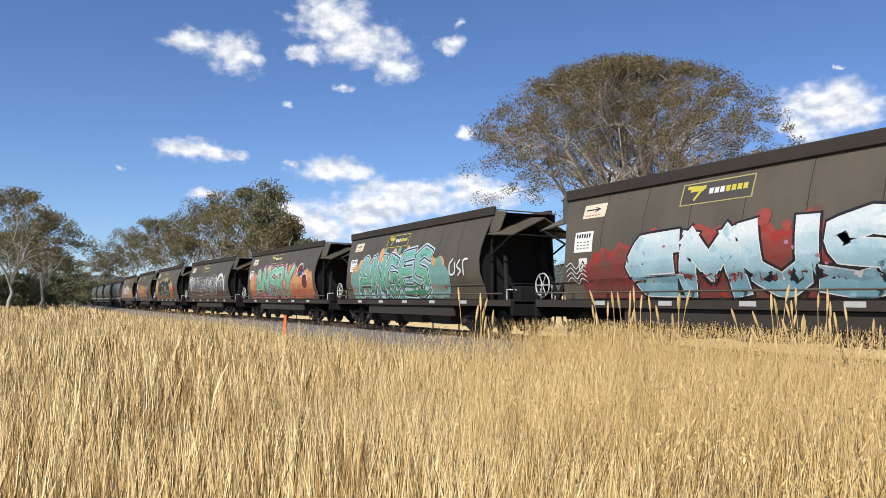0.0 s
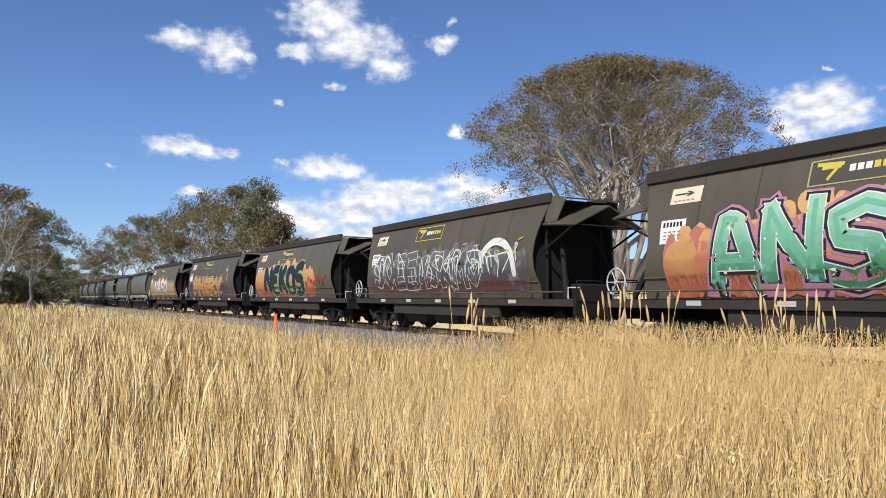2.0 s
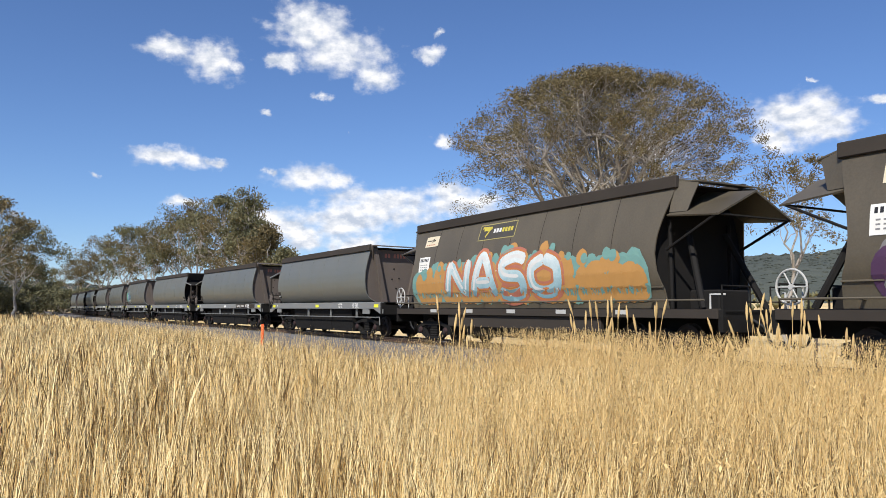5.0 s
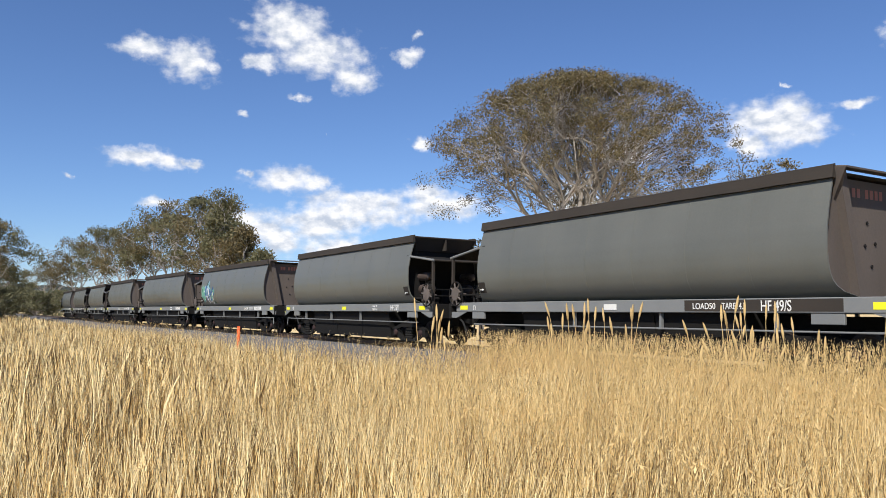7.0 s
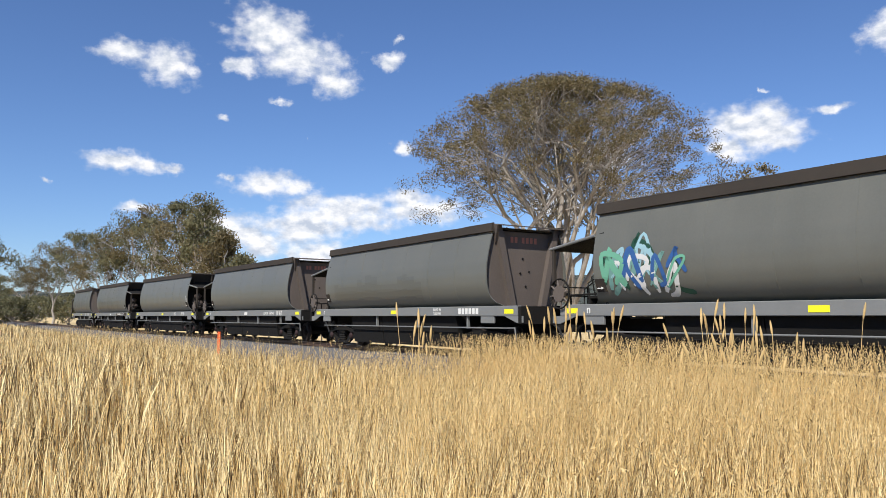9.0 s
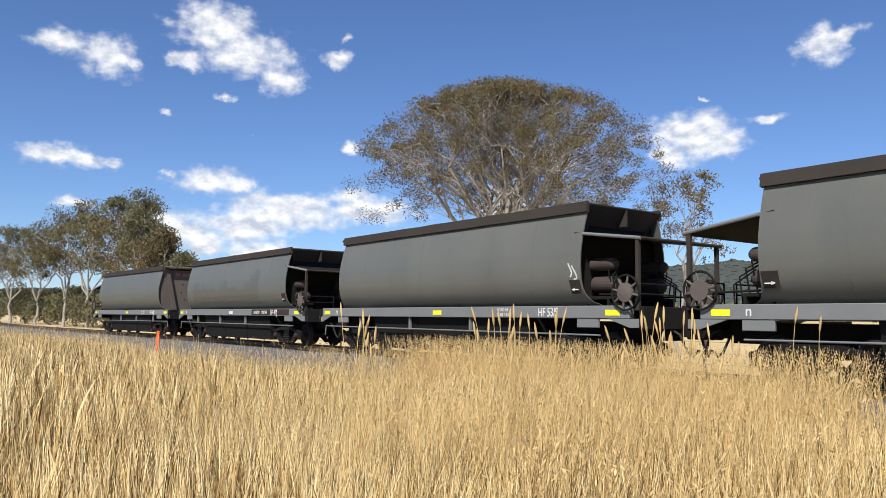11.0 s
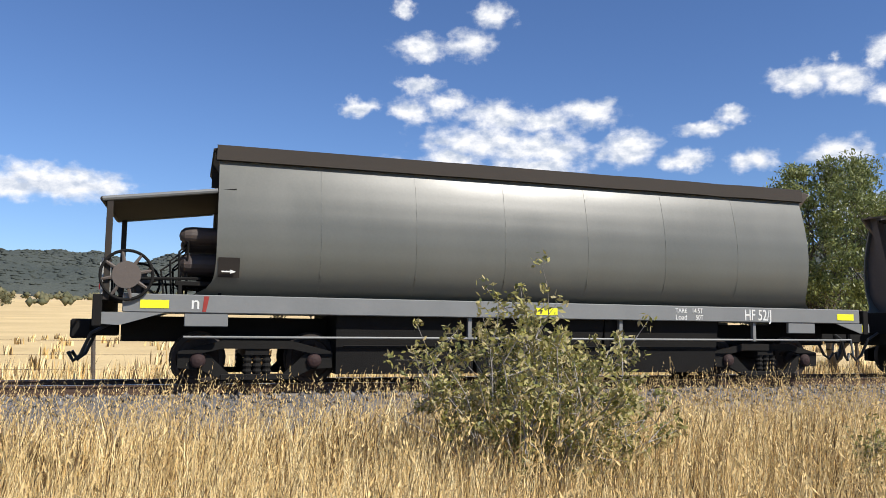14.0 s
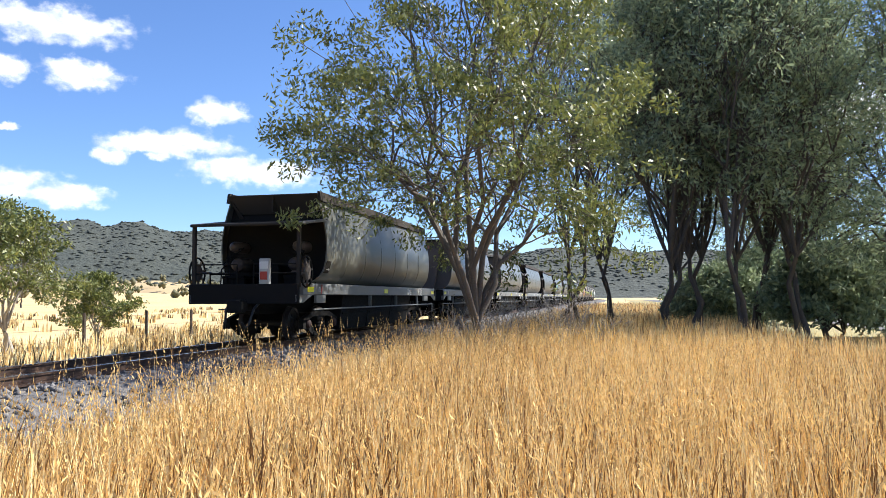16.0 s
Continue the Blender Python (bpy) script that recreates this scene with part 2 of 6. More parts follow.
WHEEL = material("wheel_steel", (0.025, 0.020, 0.018), (0.045, 0.033, 0.028), 0.7, 0.3, scale=6.0, bump=0.2)
AXLEBOX = material("dull_red_axlebox", (0.034, 0.011, 0.010), (0.018, 0.010, 0.010), 0.8, scale=8.0, bump=0.2)
YELLOW = material("yellow_reflector", (0.85, 0.83, 0.02), (0.75, 0.72, 0.02), 0.4, scale=4.0, bump=0.0)
WHITE = material("white_paint", (0.72, 0.72, 0.69), (0.60, 0.59, 0.55), 0.6, scale=5.0, bump=0.05)
PALE = material("pale_patch", (0.45, 0.45, 0.44), (0.36, 0.36, 0.34), 0.6, scale=5.0, bump=0.05)
RED = material("red_lamp", (0.45, 0.02, 0.02), (0.3, 0.02, 0.02), 0.3, scale=8.0, bump=0.0)
ORANGE = material("orange_marker", (0.80, 0.12, 0.02), (0.70, 0.09, 0.02), 0.5, scale=8.0, bump=0.0)
HOSE = material("black_rubber", (0.012, 0.012, 0.012), (0.02, 0.02, 0.02), 0.5, scale=8.0, bump=0.1)
PALEBARK = material("grey_brown_bark", (0.07, 0.058, 0.048), (0.17, 0.148, 0.125), 0.88, scale=3.0, fine=22.0, bump=0.6, streak=(1.0, 1.0, 0.25), depth=0.03)
BARK = material("pale_gum_bark", (0.19, 0.17, 0.15), (0.47, 0.435, 0.39), 0.85, scale=2.0, fine=20.0, bump=0.5, streak=(1.0, 1.0, 0.25), depth=0.03)
DARKBARK = material("dark_bark", (0.05, 0.042, 0.035), (0.12, 0.10, 0.085), 0.9, scale=3.0, fine=24.0, bump=0.7, streak=(1.0, 1.0, 0.25), depth=0.04)
GUM_LEAF = material("bronze_gum_leaf", (0.072, 0.064, 0.030), (0.205, 0.155, 0.068), 0.62, scale=0.7, fine=5.0, bump=0, island=0.9, translucent=0.22)
GREEN_LEAF = material("green_gum_leaf", (0.070, 0.100, 0.032), (0.30, 0.32, 0.095), 0.42, scale=0.7, fine=5.0, bump=0, island=0.9, translucent=0.25)
DARK_LEAF = material("dark_feathery_leaf", (0.10, 0.15, 0.095), (0.36, 0.43, 0.25), 0.68, scale=0.8, fine=5.0, bump=0, island=0.8, translucent=0.35)
FAR_LEAF = material("far_gum_leaf", (0.080, 0.088, 0.044), (0.185, 0.165, 0.080), 0.75, scale=0.4, fine=3.0, bump=0, island=0.9, translucent=0.15)
SHRUB_LEAF = material("yellow_green_shrub_leaf", (0.12, 0.14, 0.045), (0.36, 0.33, 0.09), 0.55, scale=1.5, fine=9.0, bump=0, island=1.0, translucent=0.3, third=(0.46, 0.38, 0.20))
HF_PATCH = material("touched_up_grey_paint", (0.080, 0.082, 0.070), (0.112, 0.113, 0.098), 0.36, scale=1.0, fine=26.0, bump=0.04)
FOREST = material("forested_hill", (0.036, 0.046, 0.040), (0.070, 0.078, 0.064), 0.95, scale=0.006, fine=0.06, bump=1.0, spread=0.9, depth=8.0)
SLOPE = material("dry_slope", (0.36, 0.27, 0.15), (0.50, 0.38, 0.20), 0.95, scale=0.004, fine=0.06, bump=0.6, spread=0.8, depth=2.0)
PAINTS = {k: material(k + "_spray_paint", c, tuple(v * 0.82 for v in c), 0.55, scale=3.0, fine=20.0, bump=0.03) for k, c in {
    "black": (0.012, 0.012, 0.014), "white": (0.62, 0.62, 0.60), "sky_blue": (0.28, 0.46, 0.52), "pale_blue": (0.42, 0.58, 0.62), "maroon": (0.13, 0.015, 0.015),
    "red": (0.30, 0.03, 0.02), "mint": (0.14, 0.38, 0.26), "green": (0.05, 0.24, 0.11), "dark_green": (0.012, 0.06, 0.035), "orange": (0.48, 0.17, 0.05),
    "tan": (0.46, 0.24, 0.07), "purple": (0.07, 0.03, 0.08), "yellow": (0.50, 0.42, 0.06), "teal": (0.15, 0.30, 0.27), "grey": (0.20, 0.20, 0.20), "salmon": (0.42, 0.15, 0.10), "blue": (0.03, 0.10, 0.28), "pink": (0.38, 0.18, 0.26), "dull_yellow": (0.36, 0.31, 0.12), "panel_brown": (0.062, 0.056, 0.045), "cream": (0.62, 0.55, 0.40)}.items()}


def fading_paint(name, low, mid, high, z0, z1, patch):
    """Spray paint blended from one colour to the next up the side, with soft uneven clouds of a further colour."""
    m = bpy.data.materials.new(name)
    m.use_nodes = True
    n = Nodes(m.node_tree)
    co = n.add("ShaderNodeTexCoord").outputs["Object"]
    z = n.add("ShaderNodeSeparateXYZ", {0: co}).outputs[2]
    wave = n.math("MULTIPLY", n.math("SUBTRACT", n.noise(co, 1.7, 4.0).outputs[0], 0.5), 0.9)
    up = n.math("ADD", n.add("ShaderNodeMapRange", {0: z, 1: z0, 2: z1, 3: 0.0, 4: 1.0}).outputs[0], wave, clamp=True)
    colour = n.ramp(up, [(0.0, low), (0.5, mid), (1.0, high)])
    cloud = n.add("ShaderNodeMapRange", {0: n.noise(co, 2.6, 2.0).outputs[0], 1: 0.58, 2: 0.66, 3: 0.0, 4: 0.85}).outputs[0]
    colour = n.mix(cloud, colour, patch)
    dirt = n.noise(co, 22.0, 4.0).outputs[0]
    colour = n.mix(n.math("MULTIPLY", dirt, 0.35), colour, (0.07, 0.06, 0.045))
    b = n.add("ShaderNodeBsdfPrincipled", {"Base Color": colour, "Roughness": 0.5})
    n.tree.links.new(b.outputs[0], n.add("ShaderNodeOutputMaterial").inputs[0])
    PAINTS[name.replace("_spray_paint", "")] = m


fading_paint("ice_fade_spray_paint", (0.16, 0.33, 0.40), (0.36, 0.54, 0.60), (0.66, 0.72, 0.72), 1.35, 2.4, (0.30, 0.50, 0.56))
fading_paint("leaf_fade_spray_paint", (0.02, 0.16, 0.07), (0.12, 0.42, 0.24), (0.30, 0.55, 0.38), 1.35, 2.6, (0.24, 0.50, 0.52))
fading_paint("lagoon_fade_spray_paint", (0.03, 0.20, 0.10), (0.13, 0.38, 0.25), (0.20, 0.43, 0.47), 1.35, 2.6, (0.03, 0.17, 0.08))
fading_paint("amber_fade_spray_paint", (0.36, 0.09, 0.04), (0.55, 0.27, 0.09), (0.60, 0.34, 0.14), 1.35, 2.5, (0.48, 0.14, 0.08))
fading_paint("ember_fade_spray_paint", (0.15, 0.03, 0.03), (0.20, 0.03, 0.02), (0.30, 0.05, 0.03), 1.35, 2.4, (0.11, 0.05, 0.035))
fading_paint("soot_fade_spray_paint", (0.09, 0.03, 0.035), (0.06, 0.06, 0.062), (0.12, 0.115, 0.10), 1.35, 2.4, (0.16, 0.15, 0.15))


# ---- mesh helpers ----
def part(name, bm, mat, parent=None, label="", smooth=False):
    me = bpy.data.meshes.new(name)
    bm.to_mesh(me)
    bm.free()
    return linked(name, me, mat, parent, label, smooth)


def linked(name, me, mat, parent=None, label="", smooth=False):
    if mat and not me.materials:
        me.materials.append(mat)
    if smooth:
        me.polygons.foreach_set("use_smooth", [True] * len(me.polygons))
    ob = new(name, me)
    if parent:
        ob.parent = parent
    if label:
        ob["label"] = label
    return ob


def box(bm, x0, x1, y0, y1, z0, z1, bevel=0.0):
    vs = [bm.verts.new((x, y, z)) for x in (x0, x1) for y in (y0, y1) for z in (z0, z1)]
    fs = [(0, 1, 3, 2), (4, 6, 7, 5), (0, 4, 5, 1), (2, 3, 7, 6), (0, 2, 6, 4), (1, 5, 7, 3)]
    made = [bm.faces.new([vs[i] for i in f]) for f in fs]
    if bevel:
        bmesh.ops.bevel(bm, geom=list({e for f in made for e in f.edges}), offset=bevel, segments=1, affect="EDGES")
    return vs


def slab(bm, pts, thick):
    """A flat polygon given by its corners, thickened along its normal."""
    p = [Vector(q) for q in pts]
    nrm = (p[1] - p[0]).cross(p[2] - p[1]).normalized() * (thick / 2)
    a = [bm.verts.new(q + nrm) for q in p]
    b = [bm.verts.new(q - nrm) for q in p]
    bm.faces.new(a)
    bm.faces.new(b[::-1])
    for i in range(len(p)):
        j = (i + 1) % len(p)
        bm.faces.new((a[j], a[i], b[i], b[j]))


def tube(bm, pts, radii, seg=8, caps=True):
    pts = [Vector(p) for p in pts]
    if not hasattr(radii, "__len__"):
        radii = [radii] * len(pts)
    rings = []
    for i, p in enumerate(pts):
        d = (pts[min(i + 1, len(pts) - 1)] - pts[max(i - 1, 0)]).normalized()
        side = d.orthogonal().normalized() if i == 0 else (side - d * side.dot(d)).normalized()
        up = d.cross(side)
        rings.append([bm.verts.new(p + (side * math.cos(2 * math.pi * k / seg) + up * math.sin(2 * math.pi * k / seg)) * radii[i]) for k in range(seg)])
    for a, b in zip(rings, rings[1:]):
        for k in range(seg):
            bm.faces.new((a[k], a[(k + 1) % seg], b[(k + 1) % seg], b[k]))
    if caps:
        bm.faces.new(rings[0][::-1])
        bm.faces.new(rings[-1])


def lathe(bm, profile, centre, axis="y", seg=24):
    """A turned solid: profile of (along, radius) round an axis through centre."""
    rings = []
    c = Vector(centre)
    for a, r in profile:
        ring = []
        for k in range(seg):
            u, v = r * math.cos(2 * math.pi * k / seg), r * math.sin(2 * math.pi * k / seg)
            ring.append(bm.verts.new(c + Vector((u, a, v) if axis == "y" else (a, u, v) if axis == "x" else (u, v, a))))
        rings.append(ring)
    for a, b in zip(rings, rings[1:]):
        for k in range(seg):
            bm.faces.new((a[k], a[(k + 1) % seg], b[(k + 1) % seg], b[k]))
    bm.faces.new(rings[0][::-1])
    bm.faces.new(rings[-1])
    bmesh.ops.recalc_face_normals(bm, faces=bm.faces[:])


def mesh_from(name, verts, faces, mat, parent=None, label="", smooth=False):
    """verts (n, 3) and faces (m, k), all with the same number of corners."""
    me = bpy.data.meshes.new(name)
    verts, faces = np.asarray(verts, np.float32), np.asarray(faces, np.int32)
    k = faces.shape[1]
    me.vertices.add(len(verts))
    me.vertices.foreach_set("co", verts.ravel())
    me.loops.add(faces.size)
    me.loops.foreach_set("vertex_index", faces.ravel())
    me.polygons.add(len(faces))
    me.polygons.foreach_set("loop_start", np.arange(len(faces), dtype=np.int32) * k)
    me.update(calc_edges=True)
    return linked(name, me, mat, parent, label, smooth)


# ---- ground and line ----
RAIL_Z = 0.64
TRACK_Y = 13.28


def smooth(u):
    u = min(max(u, 0.0), 1.0)
    return u * u * (3 - 2 * u)


def line_y(x):
    """The middle of the track: straight past the camera, with a slight bend far off."""
    return TRACK_Y - 1.5 * smooth((-30 - x) / 45)


def ground_height(x, y):
    away = max(abs(x), abs(y))
    rise = 0.0
    if y > 60:
        rise = 26.0 * smooth((y - 60) / 900) * (0.75 + 0.5 * noise.noise((x / 400, y / 400, 3.0)))
    return rise + 0.12 * noise.noise((x / 9, y / 9, 0.0)) * (1 if away < 60 else 0.4)


def grid_steps(reach):
    out, v, step = [0.0], 0.0, 2.0
    while v < reach:
        v += step
        step *= 1.13
        out.append(v)
    return [-q for q in out[:0:-1]] + out


def make_ground():
    xs = grid_steps(3600)
    ys = grid_steps(3600)
    vs = [(x, y, ground_height(x, y)) for y in ys for x in xs]
    w = len(xs)
    fs = [(j * w + i, j * w + i + 1, (j + 1) * w + i + 1, (j + 1) * w + i) for j in range(len(ys) - 1) for i in range(w - 1)]
    ob = mesh_from("ground", vs, fs, PADDOCK, smooth=True)
    tagged(ob, "dry golden paddock reaching to the hills", "ground", kind="structure")


def strip(name, y0, y1, z, mat, label, category, x0=-400, x1=400, step=4.0):
    n = int((x1 - x0) / step)
    vs, fs = [], []
    cols = 6
    for i in range(n + 1):
        x = x0 + i * step
        for j in range(cols + 1):
            y = y0 + (y1 - y0) * j / cols + (1.9 * smooth((x - 18) / 14) if y1 < 0 else 0) + (0.25 * noise.noise((x / 2.5, j, 7.0)) if j in (0, cols) else 0)
            vs.append((x, y, max(ground_height(x, y), -0.05) * 0.6 + z + 0.02 * noise.noise((x, y, 2.0))))
    for i in range(n):
        for j in range(cols):
            a = i * (cols + 1) + j
            fs.append((a, a + cols + 1, a + cols + 2, a + 1))
    return tagged(mesh_from(name, vs, fs, mat, smooth=True), label, category, kind="structure")


def make_ballast():
    half = [(-4.4, -0.12), (-3.5, 0.02), (-2.6, 0.14), (-1.75, 0.46), (-1.5, 0.5), (-0.6, 0.47), (0.6, 0.47), (1.5, 0.5), (1.75, 0.46), (2.55, 0.12), (3.25, -0.15)]
    xs = []
    x = -420.0
    while x < 420:
        xs.append(x)
        x += 0.35 if -25 < x < 55 else 3.0
    vs, fs = [], []
    for x in xs:
        for k, (dy, z) in enumerate(half):
            wob = 0.06 if -25 < x < 55 else 0.03
            vs.append((x, line_y(x) + dy + wob * noise.noise((x * 2.1, dy * 2, 1.0)), z + wob * noise.noise((x * 2.3, dy * 3, 5.0))))
    w = len(half)
    for i in range(len(xs) - 1):
        for k in range(w - 1):
            fs.append((i * w + k, (i + 1) * w + k, (i + 1) * w + k + 1, i * w + k + 1))
    bed = tagged(mesh_from("ballast_bed", vs, fs, BALLAST), "grey crushed stone bank under the track", "ballast", kind="structure")
    # loose stones on the near shoulder and the crown
    rng = np.random.default_rng(5)
    n = 20000
    x = rng.uniform(-22, 52, n)
    dy = -4.2 + 7.2 * rng.random(n) ** 1.5
    z = np.interp(dy, [h[0] for h in half], [h[1] for h in half])
    s = rng.uniform(0.026, 0.062, n)
    shape = np.array([(1, 0, 0), (-1, 0, 0), (0, 1, 0), (0, -1, 0), (0, 0, 1), (0, 0, -1)], float)
    tri = np.array([(0, 2, 4), (2, 1, 4), (1, 3, 4), (3, 0, 4), (2, 0, 5), (1, 2, 5), (3, 1, 5), (0, 3, 5)])
    v = shape[None] * s[:, None, None] * rng.uniform(0.6, 1.3, (n, 6, 1)) + rng.normal(0, 0.008, (n, 6, 3))
    ang = rng.uniform(0, 6.28, n)
    c, d = np.cos(ang)[:, None], np.sin(ang)[:, None]
    v = np.stack([v[..., 0] * c - v[..., 1] * d, v[..., 0] * d + v[..., 1] * c, v[..., 2]], -1)
    v += np.stack([x, TRACK_Y + dy, z + 0.02], 1)[:, None]
    f = (tri[None] + (np.arange(n) * 6)[:, None, None]).reshape(-1, 3)
    tagged(mesh_from("ballast_stones", v.reshape(-1, 3), f, STONE), "loose crushed grey stones along the track shoulder", "stones", kind="stuff")


def make_rails():
    prof = [(-0.065, 0), (0.065, 0), (0.065, 0.015), (0.012, 0.03), (0.012, 0.105), (0.034, 0.115), (0.034, 0.145), (-0.034, 0.145), (-0.034, 0.115), (-0.012, 0.105), (-0.012, 0.03), (-0.065, 0.015)]
    for side in (-1, 1):
        bm = bmesh.new()
        prev = None
        x = -420.0
        while x <= 420:
            ring = [bm.verts.new((x, line_y(x) + side * 0.57 + a, RAIL_Z - 0.145 + b)) for a, b in prof]
            if prev:
                for k in range(len(prof)):
                    f = bm.faces.new((prev[k], prev[(k + 1) % 12], ring[(k + 1) % 12], ring[k]))
                    f.material_index = 1 if k == 6 else 0
            prev = ring
            x += 7.0
        ob = part("rail", bm, RAIL)
        ob.data.materials.append(RAILTOP)
        tagged(ob, "rusty steel rail with a polished head", "rail", group="rails of the track", kind="structure")
    bm = bmesh.new()
    box(bm, -0.115, 0.115, -1.05, 1.05, -0.16, 0, 0.015)
    first = part("sleeper", bm, SLEEPER)
    tagged(first, "weathered sleeper bedded in grey ballast", "sleeper", group="sleepers of the track")
    first.matrix_basis = pose(-24, TRACK_Y, RAIL_Z - 0.148)
    for i in range(1, 118):
        copy_thing(first, pose(-24 + 0.66 * i, TRACK_Y + random.uniform(-0.03, 0.03), RAIL_Z - 0.148 + random.uniform(-0.006, 0.004), 0, 0, random.uniform(-0.8, 0.8)))


make_ground()
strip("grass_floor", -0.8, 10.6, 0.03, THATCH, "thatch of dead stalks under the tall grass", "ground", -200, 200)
strip("verge", -8.2, -0.9, 0.05, VERGE, "short half-green grass verge beside the road", "verge")
strip("road", -15.0, -8.2, 0.09, BITUMEN, "grey sealed country road", "road")
make_ballast()
make_rails()


# ---- grain and coal hopper wagons ----
def half_width(profile, h):
    return float(np.interp(h, [p[0] for p in profile], [p[1] for p in profile]))


GREY_PROFILE = [(0.0, 1.00, 5.52), (0.06, 1.09, 5.36), (0.16, 1.19, 5.26), (0.32, 1.29, 5.21), (0.55, 1.35, 5.2), (0.85, 1.37, 5.2), (1.15, 1.355, 5.2), (1.45, 1.30, 5.2), (1.75, 1.225, 5.2), (2.02, 1.14, 5.2)]
GREY_BASE = 1.31      # top of the sill above the rail
BROWN_PROFILE = [(0.0, 1.17, 5.80), (0.1, 1.20, 5.80), (0.5, 1.28, 5.76), (0.58, 1.33, 5.74), (0.9, 1.38, 5.62), (1.25, 1.38, 5.57), (1.6, 1.34, 5.60), (1.95, 1.26, 5.68), (2.3, 1.15, 5.78), (2.66, 1.02, 5.86)]
BROWN_BASE = 0.98


def hull(profile, base, side, length_steps, thick=0.03):
    """One curved side sheet with thickness."""
    bm = bmesh.new()
    rows = []
    fine = np.linspace(0, profile[-1][0], 22)
    for h in fine:
        w = half_width(profile, h)
        ln = float(np.interp(h, [p[0] for p in profile], [p[2] for p in profile]))
        rows.append([[bm.verts.new((-ln + 2 * ln * i / length_steps, side * (w - t), base + h)) for i in range(length_steps + 1)] for t in (0.0, thick)])
    for a, b in zip(rows, rows[1:]):
        for i in range(length_steps):
            bm.faces.new((a[0][i], a[0][i + 1], b[0][i + 1], b[0][i]))
            bm.faces.new((a[1][i + 1], a[1][i], b[1][i], b[1][i + 1]))
        for i in (0, length_steps):
            bm.faces.new((a[0][i], b[0][i], b[1][i], a[1][i]))
    bmesh.ops.recalc_face_normals(bm, faces=bm.faces[:])
    for e in bm.edges:
        if len(e.link_faces) == 2 and e.calc_face_angle(0.0) > 0.6:
            e.smooth = False
    return bm


def frustum(bm, cx, a, b, z0, c, d, z1):
    """A hopper bottom: rectangle a by b at z0 narrowing to c by d at z1."""
    top = [bm.verts.new((cx + sx * a, sy * b, z0)) for sx, sy in ((-1, -1), (1, -1), (1, 1), (-1, 1))]
    low = [bm.verts.new((cx + sx * c, sy * d, z1)) for sx, sy in ((-1, -1), (1, -1), (1, 1), (-1, 1))]
    bm.faces.new(top)
    bm.faces.new(low[::-1])
    for k in range(4):
        bm.faces.new((top[k], low[k], low[(k + 1) % 4], top[(k + 1) % 4]))
    bmesh.ops.recalc_face_normals(bm, faces=bm.faces[:])


def bogie(parent, cx, seed=0):
    """A two-axle bogie: frame, spring nest, wheelsets with axleboxes."""
    bm = bmesh.new()
    for s in (-1, 1):
        top = [(-1.12, 0.50), (-0.5, 0.66), (0.5, 0.66), (1.12, 0.50), (1.12, 0.40), (0.5, 0.54), (-0.5, 0.54), (-1.12, 0.40)]
        slab(bm, [(cx + a, s * 0.92, b) for a, b in top], 0.11)
        for sx in (-1, 1):
            slab(bm, [(cx + sx * a, s * 0.92, b) for a, b in [(1.12, 0.44), (0.70, 0.46), (0.36, 0.14), (0.52, 0.10), (0.80, 0.24), (1.12, 0.26)]], 0.10)
        box(bm, cx - 0.52, cx + 0.52, min(s * 0.86, s * 0.99), max(s * 0.86, s * 0.99), 0.08, 0.17, 0.01)
    box(bm, cx - 0.18, cx + 0.18, -0.95, 0.95, 0.40, 0.62, 0.01)
    bmesh.ops.recalc_face_normals(bm, faces=bm.faces[:])
    frame_ob = part("bogie_frame", bm, UNDER, parent, "near-black cast steel bogie frame")
    for s in (-1, 1):
        for k in (-0.14, 0.0, 0.14):
            bm = bmesh.new()
            lathe(bm, [(0.17 + 0.04 * j, 0.075 if j % 2 else 0.055) for j in range(8)], (cx + k, s * 0.93, 0.0), "z", 10)
            part("spring", bm, UNDER, frame_ob)
        for sx in (-1, 1):
            bm = bmesh.new()
            lathe(bm, [(-0.06, 0.11), (0.03, 0.11), (0.06, 0.085), (0.08, 0.03)] if s > 0 else [(-0.08, 0.03), (-0.06, 0.085), (-0.03, 0.11), (0.06, 0.11)], (cx + sx * 0.84, s * 0.97, 0.37), "y", 14)
            part("axlebox", bm, AXLEBOX, frame_ob, "dull red axlebox cover")
    for sx in (-1, 1):
        bm = bmesh.new()
        for s in (-1, 1):
            prof = [(0.49, 0.41), (0.515, 0.41), (0.525, 0.385), (0.62, 0.375), (0.625, 0.31), (0.60, 0.29), (0.575, 0.14), (0.64, 0.12), (0.66, 0.07)]
            lathe(bm, [(s * a, r) for a, r in prof][:: s], (0, 0, 0), "y", 28)
            for q in range(4):
                a = q * math.pi / 2
                lathe(bm, [(s * 0.56, 0.035), (s * 0.63, 0.03)][:: s], (0.22 * math.cos(a), 0, 0.22 * math.sin(a)), "y", 6)
        tube(bm, [(0, -0.5, 0), (0, 0.5, 0)], 0.07, 10)
        ob = part("wheelset", bm, WHEEL, parent, "worn steel wheelset")
        ob.matrix_basis = pose(cx + sx * 0.84, 0, 0.38)


